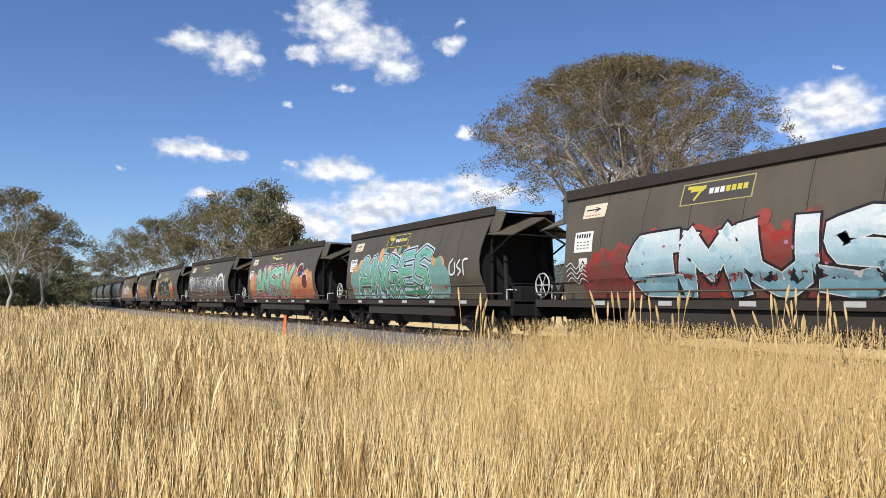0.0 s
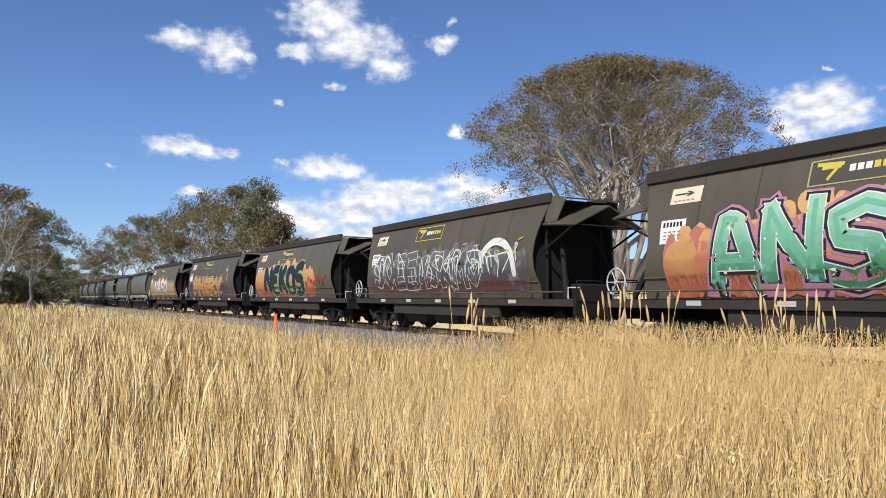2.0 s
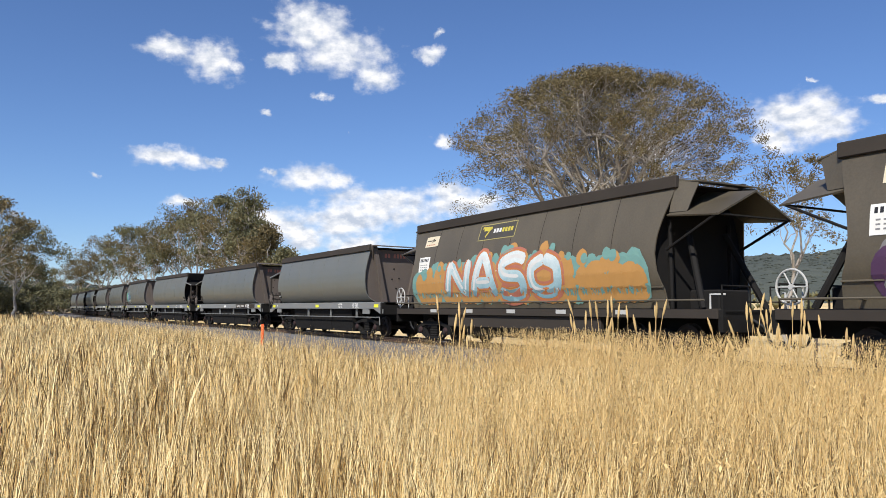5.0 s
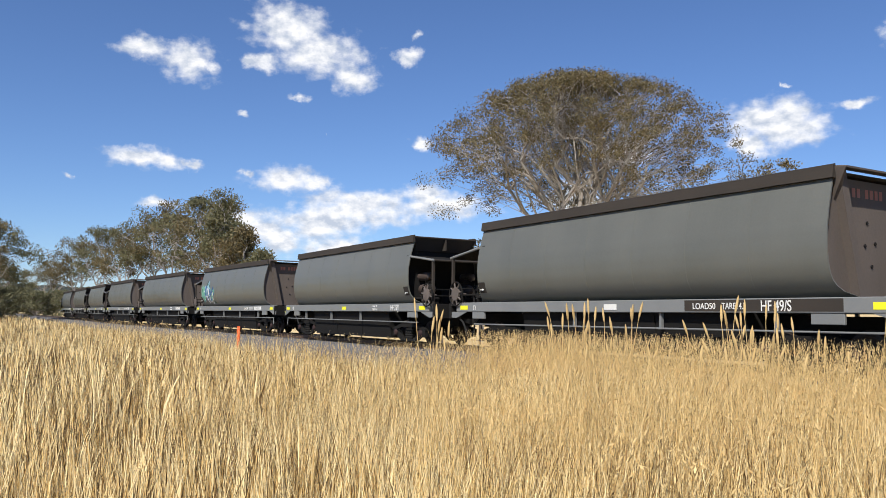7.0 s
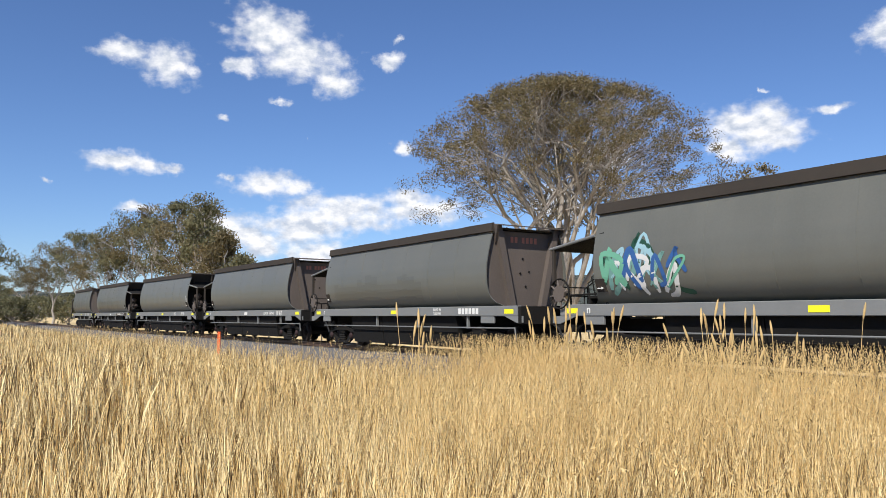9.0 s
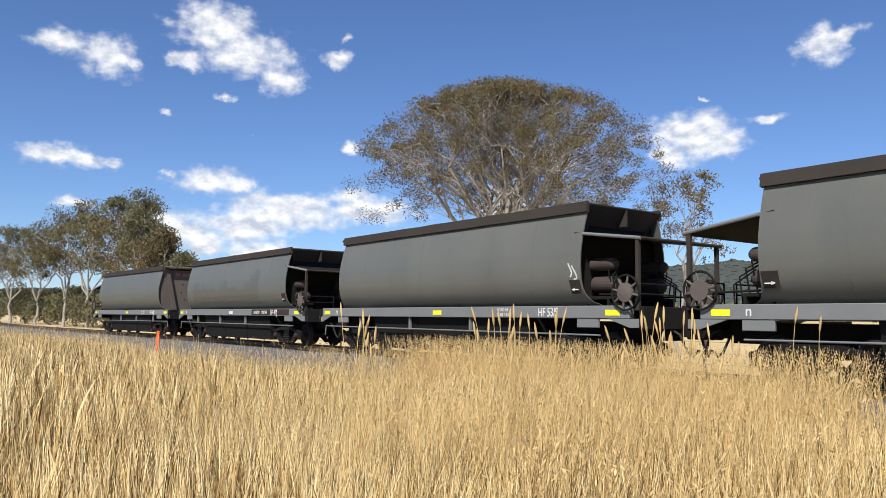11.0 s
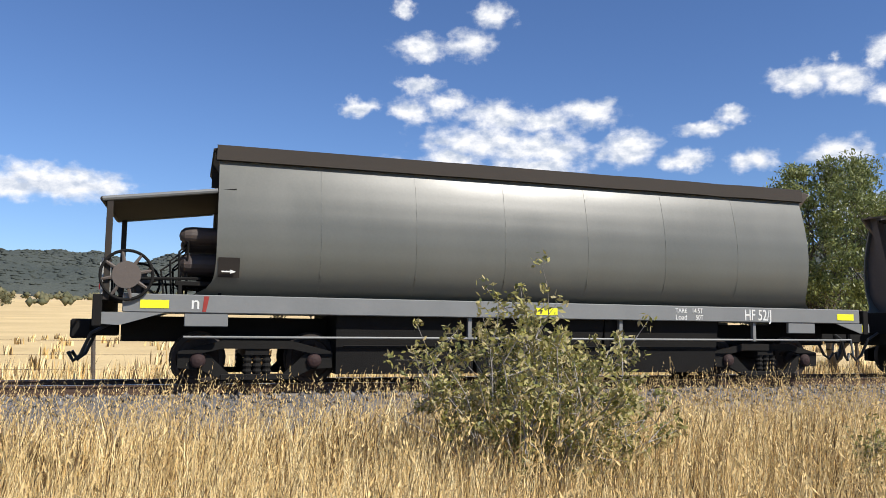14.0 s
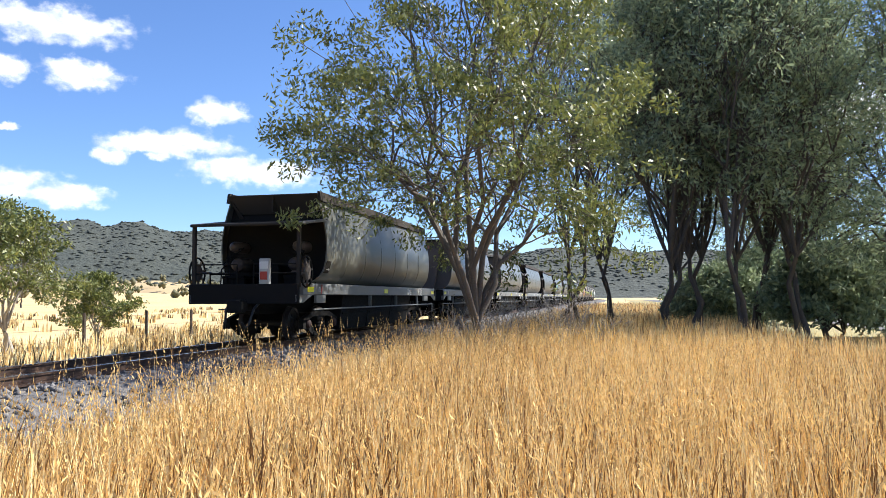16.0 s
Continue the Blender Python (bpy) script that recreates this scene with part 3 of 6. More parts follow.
def brake_wheel(parent, x, y, z, r=0.34):
    bm = bmesh.new()
    seg = 28
    tube(bm, [(x + r * math.cos(2 * math.pi * k / seg), y, z + r * math.sin(2 * math.pi * k / seg)) for k in range(seg + 1)], 0.022, 8, False)
    rim = part("brake_wheel", bm, UNDER, parent, "dark spoked brake wheel")
    bm = bmesh.new()
    lathe(bm, [(-0.03, 0.19), (0.03, 0.19), (0.05, 0.06)], (x, y, z), "y", 20)
    for k in range(8):
        a = 2 * math.pi * k / 8 + 0.2
        tube(bm, [(x + 0.1 * math.cos(a), y, z + 0.1 * math.sin(a)), (x + r * math.cos(a), y, z + r * math.sin(a))], [0.032, 0.02], 6)
    tube(bm, [(x, y, z), (x, y - math.copysign(0.35, y), z)], 0.025, 8)
    part("spokes", bm, HF_BROWN, rim, "rust-brown spokes and hub")


def coupler(parent, x, s):
    bm = bmesh.new()
    box(bm, min(x, x + s * 0.45), max(x, x + s * 0.45), -0.12, 0.12, 0.70, 0.90, 0.015)
    box(bm, min(x + s * 0.36, x + s * 0.66), max(x + s * 0.36, x + s * 0.66), -0.17, 0.17, 0.66, 0.95, 0.03)
    c = part("coupler", bm, UNDER, parent, "near-black knuckle coupler")
    for side in (-1, 1):
        bm = bmesh.new()
        pts = [(x + s * 0.1, side * 0.35, 0.88), (x + s * 0.35, side * 0.33, 0.74), (x + s * 0.48, side * 0.28, 0.42), (x + s * 0.58, side * 0.24, 0.33), (x + s * 0.66, side * 0.2, 0.46)]
        tube(bm, pts, 0.028, 8)
        part("brake_hose", bm, HOSE, c, "black rubber brake hose")


def grey_wagon():
    """A grey coal hopper with a platform canopy at its -x end and a plain braced end at +x."""
    top = new("hopper_wagon")
    B = GREY_BASE
    for side in (-1, 1):
        s = part("side_sheet", hull(GREY_PROFILE, B, side, 8), HF_GREY, top, "dark grey curved side sheet", True)
        for x in (-3.7, -2.23, -0.75, 0.72, 2.2, 3.67):
            bm = bmesh.new()
            prev = None
            for h in np.linspace(0.06, 2.02, 16):
                w = half_width(GREY_PROFILE, h) + 0.004
                ring = [bm.verts.new((x + dx, side * w, B + h)) for dx in (-0.008, 0.008)]
                if prev:
                    bm.faces.new((prev[0], prev[1], ring[1], ring[0]))
                prev = ring
            geo = bmesh.ops.extrude_face_region(bm, geom=bm.faces[:])
            bmesh.ops.translate(bm, vec=(0, -side * 0.006, 0), verts=[v for v in geo["geom"] if isinstance(v, bmesh.types.BMVert)])
            bmesh.ops.recalc_face_normals(bm, faces=bm.faces[:])
            part("seam", bm, HF_GREY, s)
        # top lip, slightly dented
        bm = bmesh.new()
        prev = None
        for i in range(41):
            x = -5.24 + 10.48 * i / 40
            d = 0.012 * noise.noise((x * 1.3, side, 0.0))
            y0, y1 = side * 1.13, side * (1.225 + d)
            ring = [bm.verts.new(p) for p in ((x, y0, B + 1.97), (x, y1, B + 1.98 + d), (x, y1 - side * 0.03, B + 2.20 + d), (x, y0, B + 2.22 + d))]
            if prev:
                for k in range(4):
                    bm.faces.new((prev[k], prev[(k + 1) % 4], ring[(k + 1) % 4], ring[k]))
            else:
                bm.faces.new(ring)
            prev = ring
        bm.faces.new(prev[::-1])
        bmesh.ops.recalc_face_normals(bm, faces=bm.faces[:])
        part("top_lip", bm, HF_LIP, top, "dull brown dented top lip")
        # sill channel
        bm = bmesh.new()
        y0, y1 = sorted((side * 1.12, side * 1.28))
        box(bm, -6.42, 6.42, y0, y1, B - 0.26, B, 0.012)
        sill = part("sill", bm, HF_SILL, top, "mid grey side sill")
        for x in (-6.42, 6.42):
            bm = bmesh.new()
            sx = math.copysign(1, x)
            slab(bm, [(x - sx * 0.55, side * 1.262, B - 0.262), (x + sx * (0.38 if sx < 0 else 0.22), side * 1.262, B - 0.262), (x + sx * (0.38 if sx < 0 else 0.22), side * 1.262, B - 0.42), (x + sx * 0.02, side * 1.262, B - 0.44)], 0.03)
            part("end_gusset", bm, HF_SILL, sill)
        y0, y1 = sorted((side * 1.2, side * 1.262))
        for x in (-5.3, 5.1):
            bm = bmesh.new()
            box(bm, x - 0.3, x + 0.3, y0, y1, B - 0.45, B - 0.262, 0.01)
            part("jacking_pad", bm, HF_SILL, sill)
        for x in (-6.0, 0.0, 6.08):
            bm = bmesh.new()
            y0, y1 = sorted((side * 1.281, side * 1.286))
            box(bm, x - 0.19, x + 0.19, y0, y1, B - 0.20, B - 0.085)
            part("reflector", bm, YELLOW, sill, "bright yellow reflective strip")
        for x in (-6.74, 6.52):
            bm = bmesh.new()
            y0, y1 = sorted((side * 1.278, side * 1.284))
            box(bm, x - 0.05, x + 0.05, y0, y1, B - 0.41, B - 0.285)
            part("reflector", bm, YELLOW, sill, "small yellow corner reflector")
        # brake pull rod and its hangers
        bm = bmesh.new()
        tube(bm, [(-5.6, side * 1.2, B - 0.60), (5.9, side * 1.2, B - 0.57)], 0.018, 8)
        tube(bm, [(5.9, side * 1.2, B - 0.57), (6.25, side * 1.22, B - 0.56), (6.3, side * 1.22, B - 0.85)], 0.02, 8)
        for x in (-1.3, 1.4, 4.1):
            box(bm, x - 0.03, x + 0.03, min(side * 1.15, side * 1.22), max(side * 1.15, side * 1.22), B - 0.60, B - 0.26)
        part("pull_rod", bm, HF_SILL, top, "thin grey pull rod with hangers")
        # open sign by the platform end
        bm = bmesh.new()
        w = half_width(GREY_PROFILE, 0.4)
        y0, y1 = sorted((side * (w - 0.01), side * (w + 0.02)))
        slab(bm, [(-5.17, side * (half_width(GREY_PROFILE, 0.26) + 0.012), B + 0.26), (-4.87, side * (half_width(GREY_PROFILE, 0.26) + 0.012), B + 0.26), (-4.87, side * (half_width(GREY_PROFILE, 0.54) + 0.012), B + 0.54), (-5.17, side * (half_width(GREY_PROFILE, 0.54) + 0.012), B + 0.54)], 0.012)
        part("plate", bm, HF_LIP, s, "dark plate with a white arrow")
        bm = bmesh.new()
        wy = side * (half_width(GREY_PROFILE, 0.34) + 0.03)
        slab(bm, [(-5.12, wy, B + 0.33), (-4.98, wy, B + 0.33), (-4.98, wy, B + 0.35), (-5.12, wy, B + 0.35)], 0.01)
        slab(bm, [(-5.0, wy, B + 0.31), (-4.92, wy, B + 0.34), (-5.0, wy, B + 0.37)], 0.01)
        part("arrow", bm, WHITE, s)
    # cover, floor and slope sheets
    bm = bmesh.new()
    box(bm, -5.2, 5.2, -1.14, 1.14, B + 2.05, B + 2.10)
    part("load_cover", bm, HF_LIP, top)
    # the platform end gets its shade as black colour
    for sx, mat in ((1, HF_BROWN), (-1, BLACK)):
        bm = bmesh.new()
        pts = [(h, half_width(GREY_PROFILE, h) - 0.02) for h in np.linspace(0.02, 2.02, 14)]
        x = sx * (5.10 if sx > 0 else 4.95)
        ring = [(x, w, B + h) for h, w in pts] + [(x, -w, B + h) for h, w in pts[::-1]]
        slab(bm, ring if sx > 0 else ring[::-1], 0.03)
        end = part("end_sheet", bm, mat, top, "coal-stained brown end sheet" if sx > 0 else "end sheet behind the platform, coloured black for its shade")
        # hood under the top edge
        bm = bmesh.new()
        slab(bm, [(x, -1.14, B + 2.19), (x, 1.14, B + 2.19), (x + sx * 0.34, 1.14, B + 2.14), (x + sx * 0.34, -1.14, B + 2.14)], 0.03)
        for s in (-1, 1):
            slab(bm, [(x, s * 1.14, B + 2.19), (x + sx * 0.34, s * 1.15, B + 2.14), (x + sx * 0.03, s * 0.9, B + 1.62), (x, s * 1.0, B + 1.62)], 0.03)
        if sx < 0:
            slab(bm, [(x + sx * 0.32, -1.13, B + 2.14), (x + sx * 0.32, 1.13, B + 2.14), (x + sx * 0.05, 0.98, B + 1.72), (x + sx * 0.05, -0.98, B + 1.72)], 0.02)
            box(bm, x - 0.33, x - 0.05, -0.02, 0.02, B + 1.75, B + 2.12)
        bmesh.ops.recalc_face_normals(bm, faces=bm.faces[:])
        part("end_hood", bm, HF_BROWN if sx > 0 else HF_LIP, end)
        if sx > 0:
            for s in (-1, 1):
                bm = bmesh.new()
                slab(bm, [(x + 0.09, s * 1.08, B + 2.16), (x + 0.09, s * 0.90, B + 2.16), (x + 0.09, s * 0.42, B + 0.02), (x + 0.09, s * 0.60, B + 0.02)], 0.16)
                bmesh.ops.recalc_face_normals(bm, faces=bm.faces[:])
                part("end_brace", bm, HF_BROWN, end, "brown slanting end brace")
            bm = bmesh.new()
            for k, z in enumerate((1.3, 0.95, 0.9, 0.55)):
                lathe(bm, [(0.0, 0.03), (0.02, 0.03)], (x + 0.016, (-0.1, 0.12, -0.18, 0.0)[k], B + z), "x", 8)
            part("bolt", bm, BLACK, end)
            # faded red stencil marks, not readable
            bm = bmesh.new()
            for k, yy in enumerate((-0.5, -0.36, -0.12, 0.02, 0.16, 0.3)):
                box(bm, x + 0.017, x + 0.021, yy, yy + 0.09, B + 1.72, B + 1.88)
            tagged(part("faded_stencil", bm, PAINTS["salmon"], end, "faded red stencil marks"), kind="stuff")
    # deck at both ends, headstocks, centre sill, hopper chutes
    bm = bmesh.new()
    box(bm, -6.75, -5.0, -1.15, 1.15, B - 0.10, B - 0.04)
    box(bm, 5.0, 6.6, -1.15, 1.15, B - 0.10, B - 0.04)
    for x in (-6.8, 6.48):
        box(bm, x, x + 0.12, -1.3, 1.3, B - 0.46, B - 0.02, 0.01)
    box(bm, -6.5, 6.5, -0.25, 0.25, 0.62, 1.0)
    part("underframe", bm, UNDER, top, "near-black steel underframe")
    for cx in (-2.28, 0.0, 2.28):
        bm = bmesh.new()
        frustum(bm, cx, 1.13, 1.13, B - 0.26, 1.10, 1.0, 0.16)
        chute = part("hopper_chute", bm, UNDER, top, "near-black hopper chute with bottom doors")
        for s in (-1, 1):
            bm = bmesh.new()
            tube(bm, [(cx - 1.0, s * 1.05, 0.58), (cx + 1.0, s * 1.05, 0.58)], 0.03, 6)
            part("door_bar", bm, UNDER, chute)
    for cx in (-4.55, 4.55):
        bogie(top, cx)
    for s in (-1, 1):
        coupler(top, s * 6.55, s)
    # platform canopy
    bm = bmesh.new()
    zt = B + 1.30
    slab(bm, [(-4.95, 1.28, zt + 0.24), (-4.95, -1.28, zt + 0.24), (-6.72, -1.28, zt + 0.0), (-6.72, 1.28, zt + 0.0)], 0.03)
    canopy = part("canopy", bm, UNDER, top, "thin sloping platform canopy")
    for s in (-1, 1):
        bm = bmesh.new()
        tube(bm, [(-5.21, s * 1.29, zt + 0.205), (-6.74, s * 1.29, zt)], 0.036, 8)
        part("canopy_rail", bm, HF_SILL, canopy, "worn grey edge rail")
        bm = bmesh.new()
        box(bm, -6.68, -6.60, s * 1.26 - 0.04, s * 1.26 + 0.04, B - 0.1, zt + 0.02, 0.006)
        part("canopy_post", bm, HF_LIP, canopy)
        brake_wheel(top, -6.38, s * 1.33, B + 0.25)
        for z in (0.22, 0.42):
            bm = bmesh.new()
            tube(bm, [(-6.66, s * 0.2, B + z), (-6.66, s * 1.2, B + z)], 0.016, 6)
            part("handrail", bm, UNDER, canopy)
        bm = bmesh.new()
        tube(bm, [(-6.66, s * 0.2, B - 0.1), (-6.66, s * 0.2, B + 0.42)], 0.016, 6)
        part("handrail", bm, UNDER, canopy)
    bm = bmesh.new()
    tube(bm, [(-6.74, -1.29, zt), (-6.74, 1.29, zt)], 0.034, 8)
    part("canopy_edge", bm, HF_LIP, canopy)
    # air cylinders and valve gear on the platform
    for side in (-1, 1):
        for yy, zz, r in ((0.80, 0.88, 0.135), (0.72, 0.46, 0.17)):
            bm = bmesh.new()
            lathe(bm, [(-5.72, 0.02), (-5.70, r * 0.55), (-5.64, r * 0.9), (-5.55, r), (-5.05, r), (-5.0, 0.05)], (0, side * yy, B + zz), "x", 18)
            part("air_cylinder", bm, AIRTANK, top, "dull brown air cylinder with a domed end")
        bm = bmesh.new()
        y0, y1 = sorted((side * 0.5, side * 1.05))
        box(bm, -5.75, -5.05, y0, y1, B + 0.13, B + 0.2, 0.01)
        for x in (-5.7, -5.15):
            box(bm, x, x + 0.05, y0, y1, B - 0.04, B + 0.14)
        part("valve_tray", bm, UNDER, top)
        for k in range(4):
            bm = bmesh.new()
            tube(bm, [(-5.9 + 0.1 * k, side * (1.0 - 0.1 * k), B), (-5.95 + 0.12 * k, side * 0.95, B + 0.35 + 0.14 * k), (-5.6, side * (0.8 - 0.08 * k), B + 0.62 + 0.08 * k)], 0.016, 6)
            part("air_pipe", bm, UNDER, top)
        bm = bmesh.new()
        tube(bm, [(-6.3, side * 1.05, B - 0.04), (-6.3, side * 1.05, B + 0.22), (-5.4, side * 1.0, B + 0.24)], 0.022, 6)
        part("brake_rod", bm, UNDER, top)
    bm = bmesh.new()
    box(bm, -5.45, -5.0, -0.25, 0.25, B + 0.0, B + 0.45, 0.02)
    part("valve_box", bm, UNDER, top)
    tagged(top, "dark grey curved-sided coal hopper wagon with platform canopy", "hopper wagon", group="wagons of the train")
    return top


def brown_wagon():
    """A larger olive-brown hopper with gabled hoods over both platforms."""
    top = new("hopper_wagon")
    B = BROWN_BASE
    for side in (-1, 1):
        s = part("side_sheet", hull(BROWN_PROFILE, B, side, 10), BROWN, top, "olive-brown curved side sheet", True)
        for x in (-4.2, -2.8, -1.4, 0.0, 1.4, 2.8, 4.2):
            bm = bmesh.new()
            prev = None
            for h in np.linspace(0.62, 2.66, 14):
                w = half_width(BROWN_PROFILE, h) + 0.003
                ring = [bm.verts.new((x + dx, side * (w + dd), B + h)) for dx, dd in ((-0.01, 0), (0, 0.003), (0.01, 0))]
                if prev:
                    bm.faces.new((prev[0], prev[1], ring[1], ring[0]))
                    bm.faces.new((prev[1], prev[2], ring[2], ring[1]))
                prev = ring
            bmesh.ops.recalc_face_normals(bm, faces=bm.faces[:])
            part("seam", bm, HF_LIP, s)
        bm = bmesh.new()
        y0, y1 = sorted((side * 0.96, side * 1.09))
        box(bm, -5.92, 5.92, y0, y1, B + 2.63, B + 2.90, 0.02)
        part("top_lip", bm, HF_LIP, top, "dull brown top lip")
        bm = bmesh.new()
        w = half_width(BROWN_PROFILE, 0.55)
        y0, y1 = sorted((side * (w - 0.03), side * (w + 0.012)))
        box(bm, -5.76, 5.76, y0, y1, B + 0.535, B + 0.565, 0.004)
        part("ledge", bm, BROWN, s)
        bm = bmesh.new()
        tube(bm, [(-6.9, side * 1.36, B + 0.27), (6.9, side * 1.36, B + 0.27)], 0.02, 8)
        for x in np.arange(-5.4, 5.5, 1.35):
            box(bm, x - 0.025, x + 0.025, min(side * 1.2, side * 1.36), max(side * 1.2, side * 1.36), B + 0.24, B + 0.28)
        part("grab_rail", bm, BROWN, top, "brown pipe rail along the side")
        bm = bmesh.new()
        y0, y1 = sorted((side * 1.10, side * 1.235))
        box(bm, -7.1, 7.1, y0, y1, B - 0.10, B + 0.10, 0.01)
        sill = part("sill", bm, HF_LIP, top, "dark brown side sill")
        bm = bmesh.new()
        y0, y1 = sorted((side * 1.06, side * 1.16))
        box(bm, -3.6, 3.6, y0, y1, B - 0.44, B - 0.105, 0.01)
        part("skirt", bm, HF_LIP, top, "dark brown lower skirt plate")
        for x in (-4.4, -2.2, 0.0, 2.2, 4.4):
            bm = bmesh.new()
            y0, y1 = sorted((side * 1.236, side * 1.242))
            box(bm, x - 0.2, x + 0.2, y0, y1, B - 0.03, B + 0.07)
            part("reflector", bm, PALE, sill, "grey reflective patch")
        for x in (-6.9, 6.9):
            bm = bmesh.new()
            tube(bm, [(x, side * 1.2, B + 0.08), (x, side * 1.2, B + 0.38), (x + math.copysign(0.2, x), side * 1.0, B + 0.38)], 0.022, 6)
            part("grab_iron", bm, PALE, top, "pale corner grab iron")
    bm = bmesh.new()
    box(bm, -5.85, 5.85, -0.98, 0.98, B + 2.70, B + 2.75)
    part("load_cover", bm, HF_LIP, top)
    for sx in (-1, 1):
        bm = bmesh.new()
        pts = [(h, half_width(BROWN_PROFILE, h) - 0.02) for h in np.linspace(0.02, 2.66, 16)]
        ring = [(sx * 5.45, w, B + h) for h, w in pts] + [(sx * 5.45, -w, B + h) for h, w in pts[::-1]]
        # end sheet under the hood: shade put into its black colour
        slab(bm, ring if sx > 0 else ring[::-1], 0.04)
        end = part("end_sheet", bm, BLACK, top, "end sheet behind the platform, coloured black for its shade")
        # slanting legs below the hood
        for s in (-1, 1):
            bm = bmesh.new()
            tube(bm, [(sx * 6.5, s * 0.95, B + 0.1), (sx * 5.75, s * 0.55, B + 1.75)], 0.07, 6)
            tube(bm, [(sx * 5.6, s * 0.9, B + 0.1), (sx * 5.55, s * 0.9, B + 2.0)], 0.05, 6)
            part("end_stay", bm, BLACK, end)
        # upright panel and gabled hood
        bm = bmesh.new()
        for s in (-1, 1):
            slab(bm, [(sx * 5.82, s * 1.0, B + 2.80), (sx * 6.35, s * 0.86, B + 2.70), (sx * 6.15, s * 1.0, B + 2.12), (sx * 5.75, s * 1.1, B + 2.12)], 0.03)
        slab(bm, [(sx * 5.8, 1.0, B + 2.82), (sx * 5.8, -1.0, B + 2.82), (sx * 6.45, -0.86, B + 2.72), (sx * 6.45, 0.86, B + 2.72)], 0.03)
        bmesh.ops.recalc_face_normals(bm, faces=bm.faces[:])
        part("hood_panel", bm, BROWN, end, "olive-brown hood cheeks")
        bm = bmesh.new()
        for s in (-1, 1):
            slab(bm, [(sx * 5.8, 0, B + 2.62), (sx * 7.05, 0, B + 2.50), (sx * 7.05, s * 1.12, B + 1.95), (sx * 5.75, s * 1.18, B + 2.05)], 0.035)
        bmesh.ops.recalc_face_normals(bm, faces=bm.faces[:])
        hood = part("gabled_hood", bm, BROWN, top, "olive-brown gabled hood over the platform")
        bm = bmesh.new()
        tube(bm, [(sx * 7.0, -1.1, B + 1.97), (sx * 7.0, 1.1, B + 1.97)], 0.025, 6)
        part("hood_strut", bm, BLACK, hood)
        for s in (-1, 1):
            bm = bmesh.new()
            tube(bm, [(sx * 6.95, s * 1.08, B + 1.96), (sx * 5.6, s * 1.05, B + 1.35)], 0.03, 6)
            part("hood_strut", bm, BLACK, hood)
        bm = bmesh.new()
        x0, x1 = sorted((sx * 5.4, sx * 7.2))
        box(bm, x0, x1, -1.12, 1.12, B - 0.02, B + 0.04)
        x0, x1 = sorted((sx * 7.08, sx * 7.2))
        box(bm, x0, x1, -1.2, 1.2, B - 0.36, B + 0.08, 0.01)
        part("platform", bm, UNDER, top, "dark steel end platform")
        for s in (-1, 1):
            bm = bmesh.new()
            tube(bm, [(sx * 7.1, s * 0.3, B + 0.05), (sx * 7.1, s * 0.3, B + 0.55), (sx * 7.1, s * 1.1, B + 0.55), (sx * 7.1, s * 1.1, B + 0.05)], 0.02, 6)
            part("handrail", bm, UNDER, top)
        coupler(top, sx * 7.08, sx)
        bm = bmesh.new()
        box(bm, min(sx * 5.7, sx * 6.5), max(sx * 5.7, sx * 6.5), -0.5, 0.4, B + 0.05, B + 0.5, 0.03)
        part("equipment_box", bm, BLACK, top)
    # pale spoked brake wheel at one end only, on both corners
    for s in (-1, 1):
        bm = bmesh.new()
        x, y, z, r = -6.72, s * 1.27, B + 0.48, 0.31
        tube(bm, [(x + r * math.cos(2 * math.pi * k / 24), y, z + r * math.sin(2 * math.pi * k / 24)) for k in range(25)], 0.02, 8, False)
        for k in range(6):
            a = math.pi * k / 3
            tube(bm, [(x, y, z), (x + r * math.cos(a), y, z + r * math.sin(a))], 0.014, 6)
        lathe(bm, [(-0.03, 0.05), (0.03, 0.05)], (x, y, z), "y", 10)
        tube(bm, [(x, y, z), (x, y - s * 0.3, z), (x, y - s * 0.3, B)], 0.02, 6)
        part("brake_wheel", bm, PALE, top, "pale spoked brake wheel")
    bm = bmesh.new()
    box(bm, -7.1, 7.1, -0.22, 0.22, 0.55, 0.92)
    part("underframe", bm, UNDER, top, "near-black steel underframe")
    for cx in (-2.2, 0.0, 2.2):
        bm = bmesh.new()
        frustum(bm, cx, 1.1, 1.12, B - 0.1, 0.7, 0.85, 0.26)
        part("hopper_chute", bm, HF_LIP, top, "brown hopper chute")
    for cx in (-4.9, 4.9):
        bogie(top, cx)
    tagged(top, "olive-brown grain hopper wagon with gabled end hoods", "hopper wagon", group="wagons of the train")
    return top


def text_mesh(body, size):
    cu = bpy.data.curves.new("lettering", "FONT")
    cu.body, cu.size, cu.extrude, cu.offset = body, size, 0.002, size * 0.008
    ob = new("lettering", cu)
    me = bpy.data.meshes.new_from_object(ob.evaluated_get(bpy.context.evaluated_depsgraph_get()))
    bpy.data.objects.remove(ob)
    bpy.data.curves.remove(cu)
    return me


def letters(parent, body, size, x, y, z, flip=False, mat=WHITE, wide=1.0, lean=0.0):
    """Lettering on the near side; flip for a wagon that is turned round."""
    ob = linked("lettering", text_mesh(body, size), mat, parent, "stencilled lettering")
    m = pose(x, y, z, 90 - lean, 0, 180 if flip else 0) @ Matrix.Diagonal((wide, 1, 1, 1))
    ob.matrix_basis = m
    return ob


